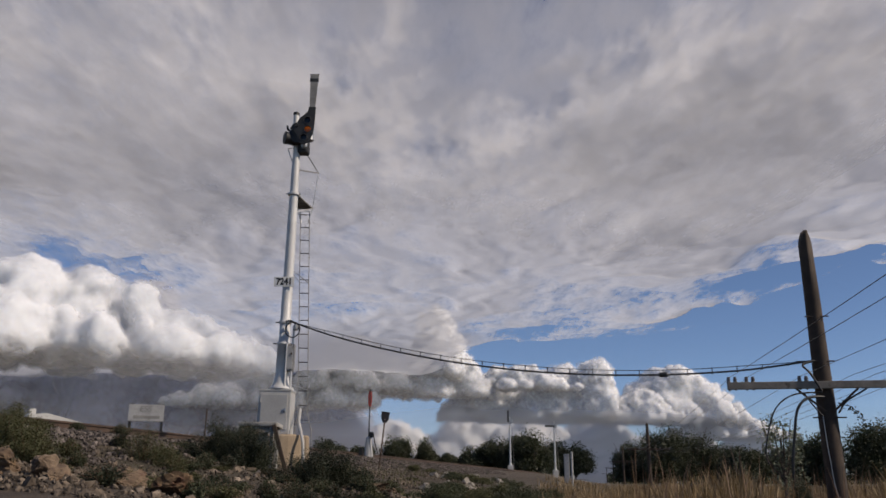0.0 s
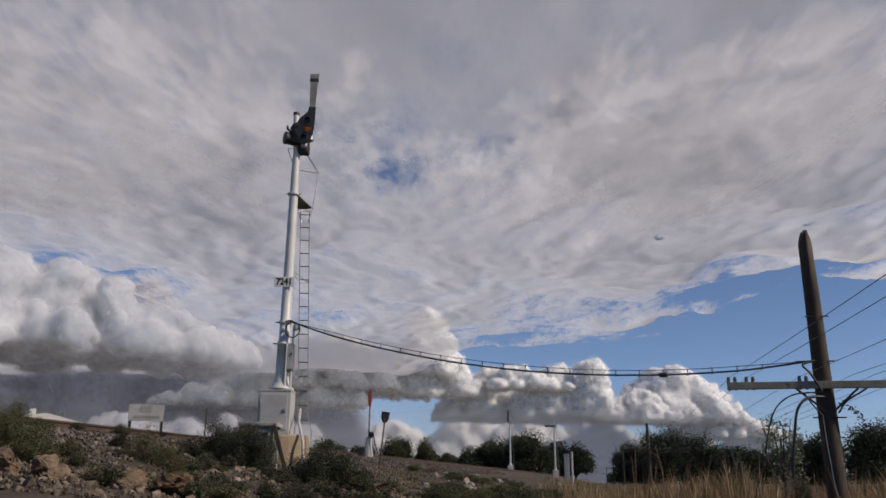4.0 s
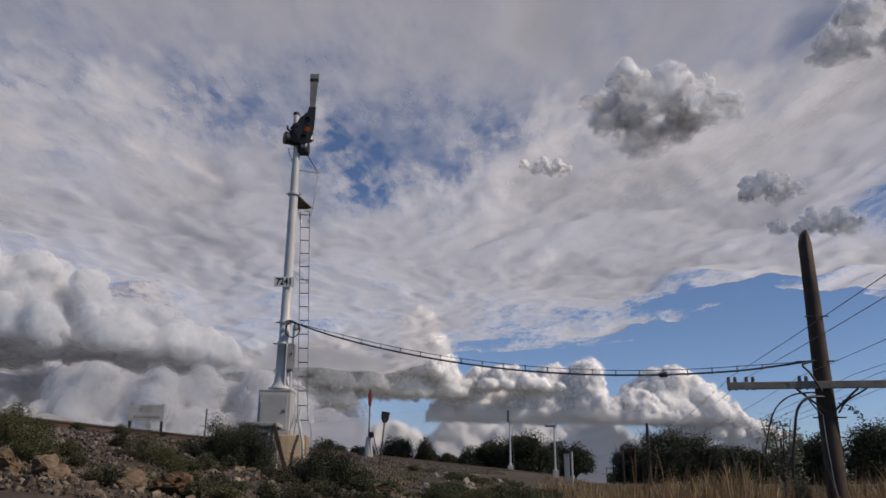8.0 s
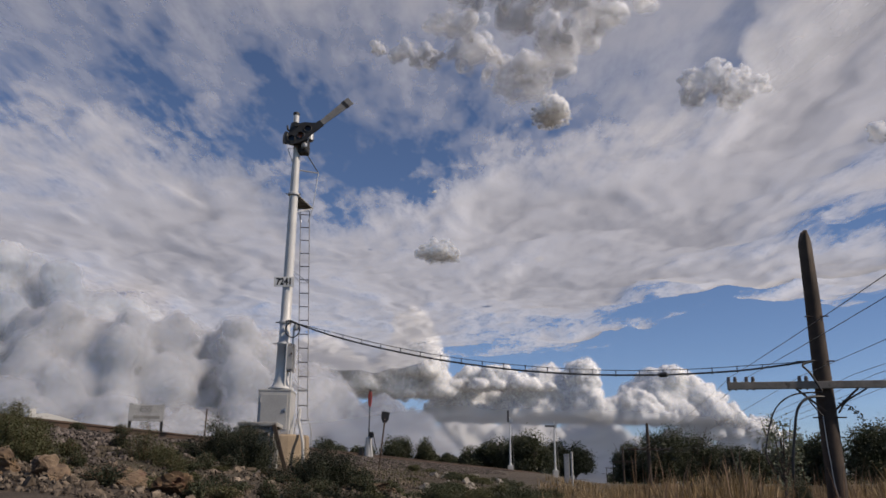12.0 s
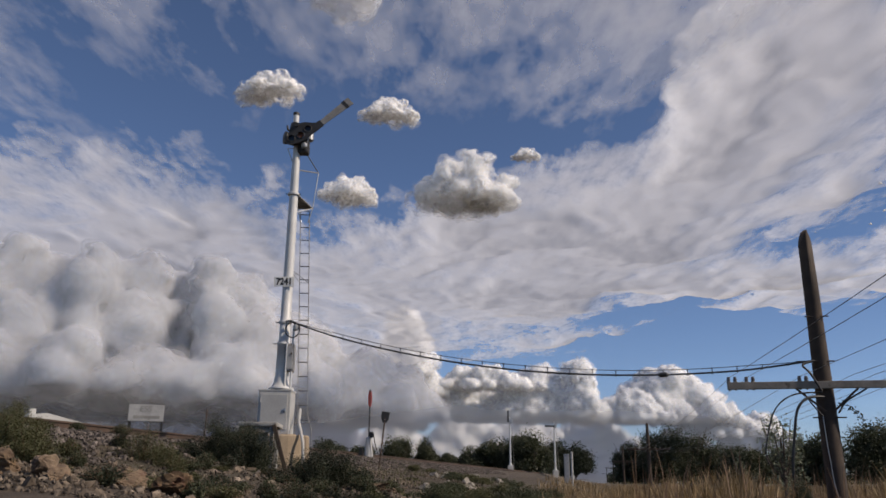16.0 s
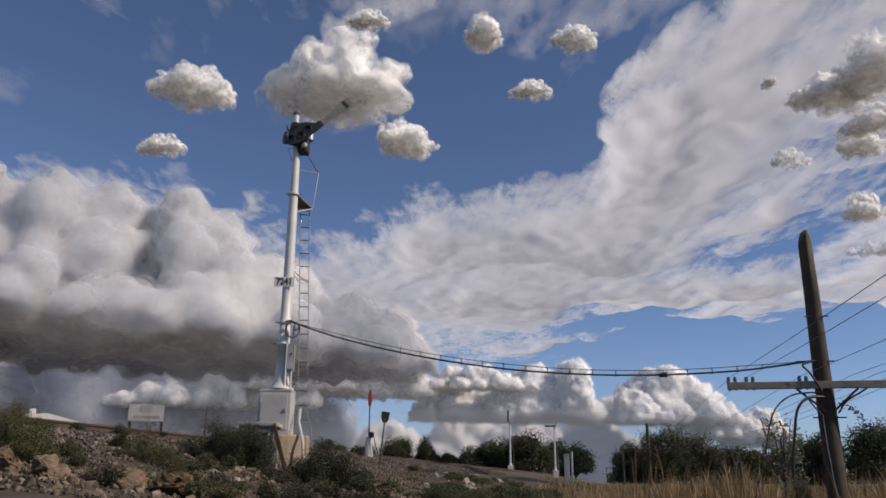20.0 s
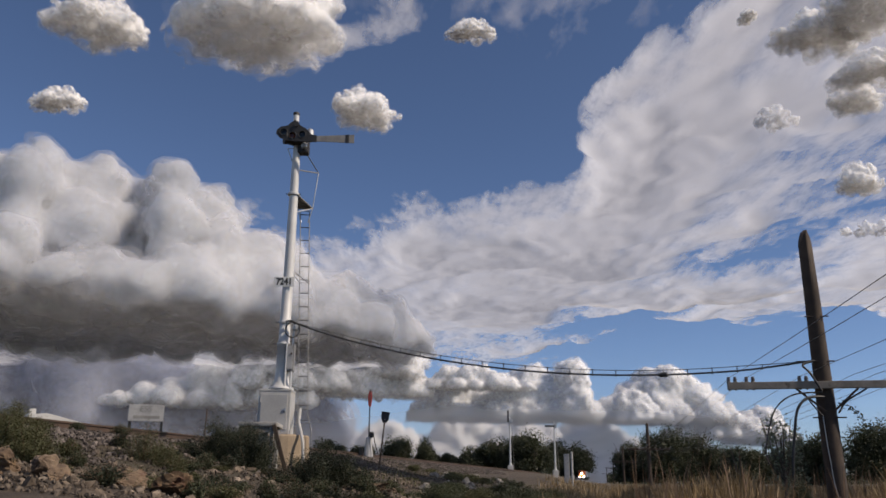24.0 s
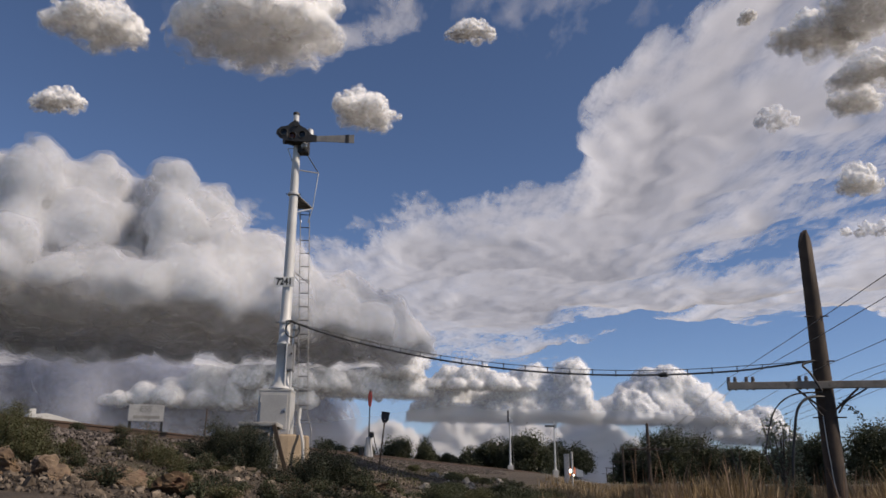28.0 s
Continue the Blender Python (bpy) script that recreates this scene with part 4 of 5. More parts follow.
part("ground_pipe", tube(eased([(0.40, 0.2, 0.55), (0.42, 0.05, 0.42), (0.46, -0.2, 0.25), (0.56, -0.42, 0.0), (0.63, -0.55, -0.25), (0.66, -0.58, -0.80)]), 0.03, 8), M_white, signal, "white painted pipe bent to the ground")
# platform and its guard rail
bm = plate([(0.0, 0.02), (0.09, 0.02), (0.29, 0.97), (-0.10, 0.97)], 0.02, pose(0, 0, 5.36, -90))
platform = part("platform", bm, M_grey, signal, "small steel standing platform")
for k in range(8):
    y = 0.12 + 0.115 * k
    part("platform_slat", box(0.09 + 0.30 * y, 0.03, 0.02, (0.045 + 0.05 * y, y, 5.34), 0.0), M_grey, platform)
for x in (-0.08, 0.27):
    part("platform_brace", rod((0.05, 0.05, 4.95), (x, 0.92, 5.34), 0.011), M_silver, platform)
    part("hanger", rod((x, 0.96, 5.34), (0.10 + 0.45 * (x - 0.1), 0.97, 5.0), 0.011), M_steel, platform)
part("guard_rail", tube([(0.28, 0.95, 5.37), (0.37, 0.95, 6.27), (0.20, 0.3, 6.46), (0.08, 0.02, 6.55)], 0.012, 6), M_steel, platform)
part("guard_bar", rod((0.06, 0.05, 5.98), (0.37, 0.95, 6.27), 0.014), M_grey, platform)
part("bracket", tube([(0.07, 0, 6.52), (-0.20, -0.05, 6.47), (-0.06, 0, 6.1)], 0.012, 6), M_steel, signal)
# head: drive case, lamp and the arm that turns
head = part("mechanism_case", box(0.36, 0.42, 0.34, (0.08, 0.04, 6.72), 0.05), M_black, signal, "black iron drive case")
part("case_flange", lathe([(0.20, 0), (0.22, 0.02), (0.22, 0.05), (0.2, 0.07)], 18, m=pose(0.06, -0.18, 6.74, 90)), M_black, head)
part("motor_housing", lathe([(0.07, 0), (0.095, 0.02), (0.095, 0.26), (0.06, 0.30)], 18, m=pose(0.26, 0.12, 6.74, 0, 0)), M_steel, head, "grey motor housing")
part("crank_case", box(0.26, 0.24, 0.24, (0.16, 0.0, 6.47), 0.05), M_black, head)
part("drive_rod", rod((0.22, -0.1, 6.45), (0.30, -0.1, 6.95), 0.018), M_steel, head)
part("bearing", lathe([(0.05, 0), (0.07, 0.01), (0.07, 0.09), (0.03, 0.11)], 14, m=pose(0.20, -0.12, 6.5, 90)), M_steel, head)
lamp = part("signal_lamp", lathe([(0.09, -0.08), (0.12, -0.05), (0.14, 0.0), (0.14, 0.2), (0.15, 0.21), (0.15, 0.25), (0.12, 0.26)], 22, m=pose(-0.04, -0.08, 6.68, 90, 0, -60)), M_black, signal, "black drum lamp beside the arm")
part("lamp_bracket", tube([(-0.02, -0.06, 6.84), (-0.14, -0.1, 6.86), (-0.22, -0.12, 6.94), (-0.23, -0.12, 7.02)], 0.024, 8), M_black, lamp)
part("lamp_hood", box(0.18, 0.16, 0.05, (-0.06, -0.12, 6.93), 0.02), M_black, lamp)

PIVOT = (0.03, -0.30, 6.94)
arm = new("semaphore_arm")
arm.empty_display_size = 0.1
arm.parent = signal
arm.matrix_basis = pose(*PIVOT)
tagged(arm, "dark grey arm blade with black stripe on a black spectacle")
spectacle_line = [(0.25, 0.47), (0.235, 0.36), (0.15, 0.27), (0.07, 0.20), (0.0, 0.08), (-0.10, 0.03), (-0.13, -0.05), (-0.08, -0.13), (0.01, -0.22), (0.03, -0.36), (0.10, -0.45), (0.20, -0.47), (0.30, -0.38), (0.37, -0.22), (0.395, -0.05), (0.405, 0.2), (0.41, 0.47)]
part("spectacle", holed_plate(spectacle_line, [(0.23, 0.13, 0.078), (0.25, -0.09, 0.078), (0.17, -0.30, 0.078)], 0.035), M_black, arm, "black cast iron spectacle frame")
part("blade", plate([(0.265, 0.44), (0.395, 0.44), (0.435, 1.22), (0.445, 1.33), (0.235, 1.33), (0.245, 1.22)], 0.02), M_grey, arm, "faded grey enamelled blade")
part("blade_stripe", plate([(0.236, 1.13), (0.438, 1.13), (0.441, 1.21), (0.234, 1.21)], 0.028), M_black, arm)
part("blade_stiffener", box(0.03, 0.03, 0.66, (0.335, 0.022, 0.8), 0.004), M_black, arm)
for (x, z), mat_lens, lab in (((0.23, 0.13), M_lens_red, "red glass roundel"), ((0.25, -0.09), M_lens_yellow, "amber glass roundel"), ((0.17, -0.30), M_lens_green, "green glass roundel")):
    lens = part("roundel", lathe([(0.08, 0.0), (0.08, 0.004), (0.05, 0.010), (0.0, 0.013)], 20, m=pose(x, 0, z, 90)), mat_lens, arm, lab)
    part("roundel_rim", tube([(x + 0.086 * math.cos(a), -0.022, z + 0.086 * math.sin(a)) for a in (math.pi * k / 10 for k in range(21))], 0.010, 6), M_black, lens)
part("pivot_shaft", rod((0, -0.06, 0), (0, 0.5, 0), 0.05, n=14), M_black, arm)

# ---- old concrete well with a plank brace ----
well = thing("concrete_stand", pose(-3.42, 14.75, 0.98), "crumbling pale concrete stand with wooden legs half hidden by brush", "stand")
slab = box(0.72, 0.60, 0.075, (0.03, 0, 0.93), 0.02)
for v in slab.verts:
    v.co += Vector((noise.noise(v.co * 4), noise.noise(v.co * 4 + Vector((5, 0, 0))), noise.noise(v.co * 5 + Vector((0, 9, 0))))) * 0.025
part("slab", slab, M_pale, well, "chipped stained concrete slab")
for x in (-0.2, 0.05):
    part("plank", box(0.22, 0.03, 0.85, (x - 0.1, -0.22, 0.46), 0.006, pose(0, 0, 0, 0, random.uniform(-2, 2), 0)), M_plank, well)
part("plank", box(0.2, 0.03, 0.82, (0.12, -0.2, 0.44), 0.006), M_plank, well)
part("crossbar", box(0.74, 0.06, 0.10, (0.0, -0.24, 0.83), 0.008), M_plank, well)
for x, y in ((0.3, -0.25), (-0.33, -0.25), (0.3, 0.22), (-0.33, 0.22)):
    part("leg", box(0.07, 0.07, 0.92, (x, y, 0.44), 0.008), M_pale, well)
part("leaning_plank", box(0.075, 0.06, 1.02, (0.50, -0.33, 0.44), 0.008, pose(0, 0, 0, 0, -18, 0)), M_timber, well, "dark leaning timber brace")

# ---- pole line ----
POLE = Vector((6.70, 13.6, -0.25))
pole = thing("utility_pole", Matrix.Translation(POLE), "dark weathered timber pole with one crossarm and trailing cables", "pole")
bm = lathe([(0.175, 0), (0.168, 0.6), (0.155, 2.0), (0.145, 3.2), (0.128, 4.6), (0.116, 5.40)], 20)
bm.verts.ensure_lookup_table()
for v in bm.verts:
    if v.co.z > 5.3:
        v.co.z += 0.30 * (1 - abs(v.co.x) / 0.116) - 0.02
    v.co.x += 0.012 * noise.noise(Vector((v.co.x * 9, v.co.y * 9, v.co.z * 0.6)))
top = [f for f in bm.faces if all(v.co.z > 5.2 for v in f.verts) and len(f.verts) > 4]
for f in top:
    c = bm.verts.new((0.0, 0.0, 5.70))
    ring_v = list(f.verts)
    bm.faces.remove(f)
    for a, b in zip(ring_v, ring_v[1:] + ring_v[:1]):
        bm.faces.new((a, b, c))
part("pole_shaft", bm, M_timber, pole, "cracked brown timber shaft with a pointed top", smooth=True)
yaw = pose(0, 0, 0, 0, 0, -10.73)
ARM_Z = 2.83
across = yaw.to_3x3() @ Vector((1, 0, 0))
along = yaw.to_3x3() @ Vector((0, 1, 0))
front = -0.19 * along
crossarm = part("crossarm", box(3.28, 0.10, 0.125, tuple(front + Vector((0, 0, ARM_Z))), 0.008, yaw), M_plank, pole, "grey weathered wooden crossarm")
pins = (-1.56, -1.26, -0.38, 0.45, 0.80, 1.15, 1.5)
bell = [(0.045, 0.06), (0.052, 0.075), (0.05, 0.10), (0.036, 0.115), (0.045, 0.13), (0.05, 0.15), (0.035, 0.165), (0.04, 0.18), (0.036, 0.205), (0.012, 0.215)]
bell_mesh, pin_mesh = mesh_of(lathe([(r * 0.72, 0.06 + (z - 0.06) * 0.72) for r, z in bell], 12), M_glass_green, True), mesh_of(lathe([(0.018, -0.07), (0.018, 0.07), (0.028, 0.075), (0.016, 0.10)], 8), M_timber)
for p in pins[:3] + pins[5:]:
    for dx in (-0.055, 0.055):
        i = part("insulator", bell_mesh, None, crossarm, "small glass insulator on a pin")
        i.location = front + across * (p + dx) + Vector((0, 0, ARM_Z - 0.01))
        part("pin", pin_mesh, None, i)
for sgn in (-1, 1):
    part("arm_brace", box(0.62, 0.012, 0.035, tuple(front * 0.9 + across * sgn * 0.3 + Vector((0, 0, ARM_Z - 0.24))), 0.003, yaw @ pose(0, 0, 0, 0, -sgn * 42, 0)), M_rust, pole)
for z, w in ((2.28, 0.27), (4.05, 0.2), (3.25, 0.2)):
    part("step_bolt", rod(across * -w + front * 0.6 + Vector((0, 0, z)), across * w + front * 0.6 + Vector((0, 0, z)), 0.012), M_rust, pole)
part("cable_tail", tube(eased([(-0.15, -0.1, 3.26), (-0.38, -0.12, 3.18), (-0.30, -0.2, 3.02), (-0.14, -0.2, 2.72)]), 0.02, 8), M_cable, pole)
part("hanging_cable", tube(eased([(-0.12, -0.2, 2.62), (-0.40, -0.22, 2.60), (-0.62, -0.24, 2.40), (-0.72, -0.2, 1.9), (-0.78, -0.15, 1.35), (-0.74, -0.1, 0.7), (-0.76, -0.1, 0.05)]), 0.024, 8), M_cable, pole)
part("hanging_cable", tube(eased([(-0.12, -0.18, 2.70), (-0.62, -0.2, 2.66), (-0.95, -0.2, 2.45), (-1.10, -0.15, 2.1), (-1.18, -0.1, 1.72), (-1.15, -0.1, 1.5)]), 0.014, 6), M_cable, pole)
part("hanging_cable", tube(eased([(-0.45, -0.18, 2.70), (-0.34, -0.2, 2.5), (-0.18, -0.2, 2.3)]), 0.012, 6), M_cable, pole)
part("hanging_cable", tube(eased([(0.1, -0.2, 2.35), (0.25, -0.22, 2.55), (0.5, -0.25, 2.70), (0.62, -0.27, 2.78)]), 0.016, 6), M_cable, pole)
part("ground_wire", tube(eased([(-0.14, -0.12, 2.3), (-0.12, -0.13, 1.6), (-0.05, -0.16, 0.9), (0.25, -0.4, 0.1)]), 0.008, 5), M_steel, pole)
vine = bmesh.new()
for a in range(70):
    t = a / 70
    c = Vector((0.16 + 0.52 * t, -0.2, 2.55 - 0.62 * t**1.6)) + Vector((random.gauss(0, 0.035), random.gauss(0, 0.04), random.gauss(0, 0.04)))
    q1, q2 = Vector((random.gauss(0, 1), random.gauss(0, 1), random.gauss(0, 1))).normalized() * 0.035, Vector((random.gauss(0, 1), random.gauss(0, 1), random.gauss(0, 1))).normalized() * 0.02
    vine.faces.new([vine.verts.new(c + k) for k in (q1, q2, -q1, -q2)])
part("dead_vine", vine, M_leaf, pole, "dark dead vine hanging from the arm")

for p in pins:
    a = POLE + front + across * p + Vector((0, 0, ARM_Z + 0.17))
    pts = sag(a - along * 34 + Vector((0, 0, 0.35)), a, 0.25, 20) + sag(a, a + along * 45 + Vector((0, 0, 0.1)), 0.35, 16)[1:] + sag(a + along * 45 + Vector((0, 0, 0.1)), a + along * 250 + Vector((0, 0, 0.6)), 0.6, 10)[1:]
    w = new("line_wire", mesh_of(tube(pts, 0.0045, 5), M_wire, True))
    tagged(w, "bare copper line wire strung between the poles", "wire", "line wires")

# far poles of the same line
far_pole = None
for dist, hgt in ((45.0, 5.0), (95.0, 5.2), (150.0, 5.4), (230.0, 6.0)):
    at = Vector((POLE.x, POLE.y, 0)) + along * dist
    at.z = ground_at(at.x, at.y) - 0.1
    if far_pole is None:
        far_pole = thing("utility_pole", Matrix.Translation(at), "far dark timber pole with a crossarm", "pole", "far poles")
        part("pole_shaft", lathe([(0.16, 0), (0.13, 3.0), (0.11, 4.9), (0.02, 5.05)], 12), M_timber, far_pole)
        part("crossarm", box(3.0, 0.1, 0.12, tuple(front + Vector((0, 0, 3.15))), 0.008, yaw), M_timber, far_pole)
        for p in pins:
            part("insulator", bell_mesh, None, far_pole).location = front + across * p + Vector((0, 0, 3.13))
    else:
        copy_thing(far_pole, Matrix.Translation(at))

# ---- aerial cable from the pole to the mast ----
C0, C1 = Vector((-3.33, 16.38, 4.22)), Vector((6.56, 13.55, 3.02))
cable = thing("aerial_cable", Matrix(), "black aerial cable hung in rings from a messenger wire", "cable")
low_pts, high_pts = [], []
for i in range(49):
    t = i / 48
    c = C0.lerp(C1, t)
    d = 4 * 0.58 * t * (1 - t)
    gap = 0.075 * min(1, 9 * t, 9 * (1 - t)) * (1.3 - 0.6 * abs(t - 0.5))
    low_pts.append(c - Vector((0, 0, d + gap * 0.5)))
    high_pts.append(c - Vector((0, 0, d - gap * 0.5)))
part("cable_line", tube(low_pts, 0.017, 6), M_cable, cable, smooth=True)
part("messenger_wire", tube(high_pts, 0.007, 5), M_wire, cable, smooth=True)
for i in range(2, 47, 2):
    part("hanger_ring", rod(low_pts[i] - Vector((0, 0, 0.03)), high_pts[i] + Vector((0, 0, 0.012)), 0.009, n=6), M_cable, cable)
part("splice", lathe([(0.02, -0.09), (0.045, -0.06), (0.045, 0.06), (0.02, 0.09)], 12, m=Matrix.Translation(low_pts[36]) @ pose(0, 0, 0, 0, 90, -16)), M_cable, cable, "black cable splice")
part("strain_clamp", box(0.16, 0.03, 0.03, tuple(high_pts[47]), 0.005, pose(0, 0, 0, 0, 0, -16)), M_black, cable)

# ---- beside the track ----
sign = thing("station_sign", pose(-9.05, 24.0, 1.2, 0, 0, 14), "white board on two black posts across the track", "sign")
board = part("board", box(1.02, 0.04, 0.50, (0, 0, 1.63), 0.006), M_sign, sign, "faded white sign board")
lettering("ESS", 0.25, pose(-0.02, -0.026, 1.74, 90), M_grey, board, "letters")
part("text_bar", box(0.76, 0.006, 0.085, (0.02, -0.023, 1.50), 0), M_grey, board)
for x in (-0.45, 0.47):
    part("post", box(0.08, 0.07, 1.95, (x, 0.05, 0.93), 0.006), M_black, sign)

stand = thing("switch_stand", pose(-2.95, 32.0, 1.55, 0, 0, -10), "white switch stand with a tall red target", "switch stand")
part("stand_base", lathe([(0.21, 0.1), (0.19, 0.35), (0.13, 0.75), (0.12, 0.95), (0.08, 1.0)], 10), M_white, stand, "white painted iron stand")
part("tie_block", box(0.9, 0.4, 0.16, (0, 0, 0.06), 0.02), M_timber, stand)
part("spindle", rod((0, 0, 0.9), (0, 0, 2.92), 0.026), M_black, stand)
part("target", plate([(-0.035, 2.2), (0.035, 2.2), (0.075, 2.35), (0.08, 2.6), (0.05, 2.82), (0, 2.9), (-0.05, 2.82), (-0.08, 2.6), (-0.075, 2.35)], 0.012), M_red, stand, "red enamelled target")
part("target", plate([(-0.05, 2.2), (0.05, 2.2), (0.05, 2.75), (-0.05, 2.75)], 0.012, pose(0, 0, 0, 0, 0, 90)), M_red, stand)
part("lever", tube([(0.05, -0.1, 1.15), (0.22, -0.12, 1.10), (0.30, -0.14, 0.75), (0.42, -0.14, 0.35)], 0.024, 6), M_black, stand)
part("lock_box", box(0.16, 0.16, 0.22, (0.12, -0.05, 1.08), 0.02), M_black, stand)
part("counterweight", box(0.14, 0.12, 0.3, (-0.27, -0.1, 0.42), 0.02), M_black, stand)

paddle = thing("marker_sign", pose(-1.98, 25.0, 1.0, 0, 5.5, 0), "dark paddle shaped marker on a leaning grey post", "sign")
part("post", rod((0, 0, -0.1), (0, 0, 1.82), 0.024), M_rust, paddle)
part("paddle", plate([(-0.06, 1.66), (0.06, 1.66), (0.125, 1.78), (0.13, 2.0), (-0.13, 2.0), (-0.125, 1.78)], 0.025), M_black, paddle, "black tapered blade")
part("bolt", rod((0, -0.04, 1.75), (0, 0.04, 1.75), 0.015), M_steel, paddle)

rod_marker = thing("marker_rod", pose(-8.4, 28.0, 1.0), "thin rusty upright rod beyond the track", "rod")
part("shaft", rod((0, 0, 0), (0, 0, 2.3), 0.026, n=8), M_rust, rod_marker)
part("joint", rod((0, 0, 0.95), (0, 0, 1.05), 0.035, n=8), M_rust, rod_marker)


def far_signal(x, y, z, mirrored, upright):
    """A distant semaphore of the same kind."""
    sig = thing("semaphore_signal", pose(x, y, z), "far silver semaphore signal beside the line, its arm " + ("raised" if upright else "level"), "signal", "far signals")
    part("base_case", box(0.7, 0.6, 1.0, (0, 0, 0.5), 0.03), M_white, sig)
    part("mast", lathe([(0.2, 1.0), (0.13, 1.3), (0.11, 4.0), (0.08, 6.6)], 12), M_silver, sig)
    part("mechanism_case", box(0.5, 0.45, 0.45, (0.1 * mirrored, 0, 6.6), 0.06), M_steel, sig)
    part("finial", lathe([(0.06, 6.6), (0.06, 7.1), (0.01, 7.2)], 8), M_silver, sig)
    if upright:
        part("arm", plate([(-0.12, -0.1), (0.12, -0.1), (0.13, 1.4), (-0.13, 1.4)], 0.04, pose(-0.25, -0.3, 6.6)), M_black, sig)
    else:
        part("arm", plate([(0, -0.11), (1.25, -0.14), (1.25, 0.14), (0, 0.11)], 0.04, pose(0, -0.3, 6.55) @ Matrix.Diagonal((-1, 1, 1, 1))), M_black, sig)
    for k in (-0.16, 0.16):
        part("ladder_rail", rod((0.5 + k * 0.3, k, 0), (0.3 + k * 0.3, k, 6.0), 0.009, n=6), M_grey, sig)
    return sig


far_signal(9.0, 104.0, 1.55, 1, True)
far_signal(14.85, 104.0, 1.0, 1, False)

relay_case = thing("relay_cabinet", pose(9.42, 60.0, 0.5, 0, 0, -9), "tall grey steel relay cabinet beside the line", "cabinet")
part("body", box(0.40, 0.36, 2.1, (0, 0, 1.15), 0.02), M_sign, relay_case)
part("roof", box(0.46, 0.42, 0.06, (0, 0, 2.22), 0.02), M_sign, relay_case)
part("door", box(0.32, 0.03, 1.7, (0, -0.195, 1.15), 0.01), M_sign, relay_case)
part("footing", box(0.52, 0.48, 0.3, (0, 0, 0.0), 0.02), M_concrete, relay_case)
post = thing("white_post", pose(9.0, 55.0, 0.3), "plain white painted marker post in the grass", "post")
part("shaft", lathe([(0.075, 0), (0.075, 2.40), (0.05, 2.47)], 12), M_white, post)
part("band", lathe([(0.079, 1.9), (0.079, 1.98)], 12), M_grey, post)

shed = thing("white_shed", pose(-16.0, 32.5, 1.3, 0, 0, 40), "low shed with a white metal roof beyond the track", "shed")
part("wall", box(2.2, 2.0, 1.6, (0, 0, 0.8), 0.02), M_plank, shed)
part("roof", plate([(-1.3, 1.62), (1.3, 1.55), (1.3, 1.62), (-0.6, 2.05), (-1.3, 1.95)], 2.3), M_white, shed, "white sheet metal roof")
part("vent", box(0.25, 0.25, 0.3, (-0.9, 0, 2.12), 0.03), M_white, shed)

# ---- the train that comes in sight ----
M_beam = glow("headlight_beam", (1.0, 0.93, 0.8), 140.0)
train = thing("locomotive", pose(0, 0, 0), "orange diesel locomotive with its headlights burning", "locomotive")
part("nose", box(3.0, 3.0, 2.0, (0, 0, 2.2), 0.25), M_orange, train)
part("cab", box(3.1, 3.2, 1.7, (0, 3.0, 3.6), 0.15), M_orange, train)
part("hood", box(2.6, 14.0, 2.6, (0, 11.4, 2.9), 0.15), M_orange, train)
part("windshield", box(2.4, 0.06, 0.6, (0, 1.38, 3.95), 0.05), M_black, train)
part("frame", box(3.1, 20.0, 0.5, (0, 8.6, 1.1), 0.05), M_black, train)
part("pilot", box(2.9, 0.3, 0.8, (0, -1.3, 0.65), 0.08), M_black, train)
# lenses larger than life: the glare of the lamps is put into their size
for x in (-1.1, 1.1):
    part("ditch_light", lathe([(0.22, 0), (0.22, 0.12), (0.15, 0.18)], 14, m=pose(x, -1.55, 1.35, 90)), M_beam, train, "glowing ditch light")
part("headlight", lathe([(0.42, 0), (0.42, 0.12), (0.3, 0.18)], 16, m=pose(0, -1.45, 2.9, 90)), M_beam, train, "glowing twin headlight")
for y in (0.6, 2.8, 5.0, 12.4, 14.6, 16.8):
    for x in (-0.72, 0.72):
        part("wheel", rod((x - 0.06, y, 0.5), (x + 0.06, y, 0.5), 0.5, n=20), M_black, train)
convoy = [(train, 0.0)]
car = thing("freight_car", pose(0, 0, 0), "dull grey covered freight car coupled behind the locomotive", "freight car", "cars of the train")
part("body", box(3.0, 16.0, 3.2, (0, 0, 2.7), 0.2), M_steel, car)
part("roof_walk", box(0.8, 15.6, 0.1, (0, 0, 4.36), 0.02), M_steel, car)
part("frame", box(2.8, 17.0, 0.4, (0, 0, 0.95), 0.05), M_black, car)
for y in (-6.5, -4.7, 4.7, 6.5):
    for x in (-0.72, 0.72):
        part("wheel", rod((x - 0.06, y, 0.45), (x + 0.06, y, 0.45), 0.45, n=16), M_black, car)
convoy.append((car, 28.0))
for k in (1, 2, 3):
    convoy.append((copy_thing(car, pose(0, 0, 0)), 28.0 + 17.6 * k))

# ---- plants ----
def leaf_mesh(name, places, size, rng, material, slim=0.45, droop=0.0):
    """Many small folded leaves."""
    n = len(places)
    d = rng.randn(n, 3)
    d[:, 2] = d[:, 2] * 0.6 + droop
    d /= np.linalg.norm(d, axis=1)[:, None]
    e = np.cross(d, rng.randn(n, 3))
    e /= np.linalg.norm(e, axis=1)[:, None]
    k = (size * (0.6 + 0.8 * rng.rand(n)))[:, None]
    v = np.stack([places - d * k * 0.5, places + e * k * slim * 0.5, places + d * k * 0.5, places - e * k * slim * 0.5], 1)
    return arrays(name, v.reshape(-1, 3), np.arange(4 * n).reshape(n, 4), material, smooth=False)


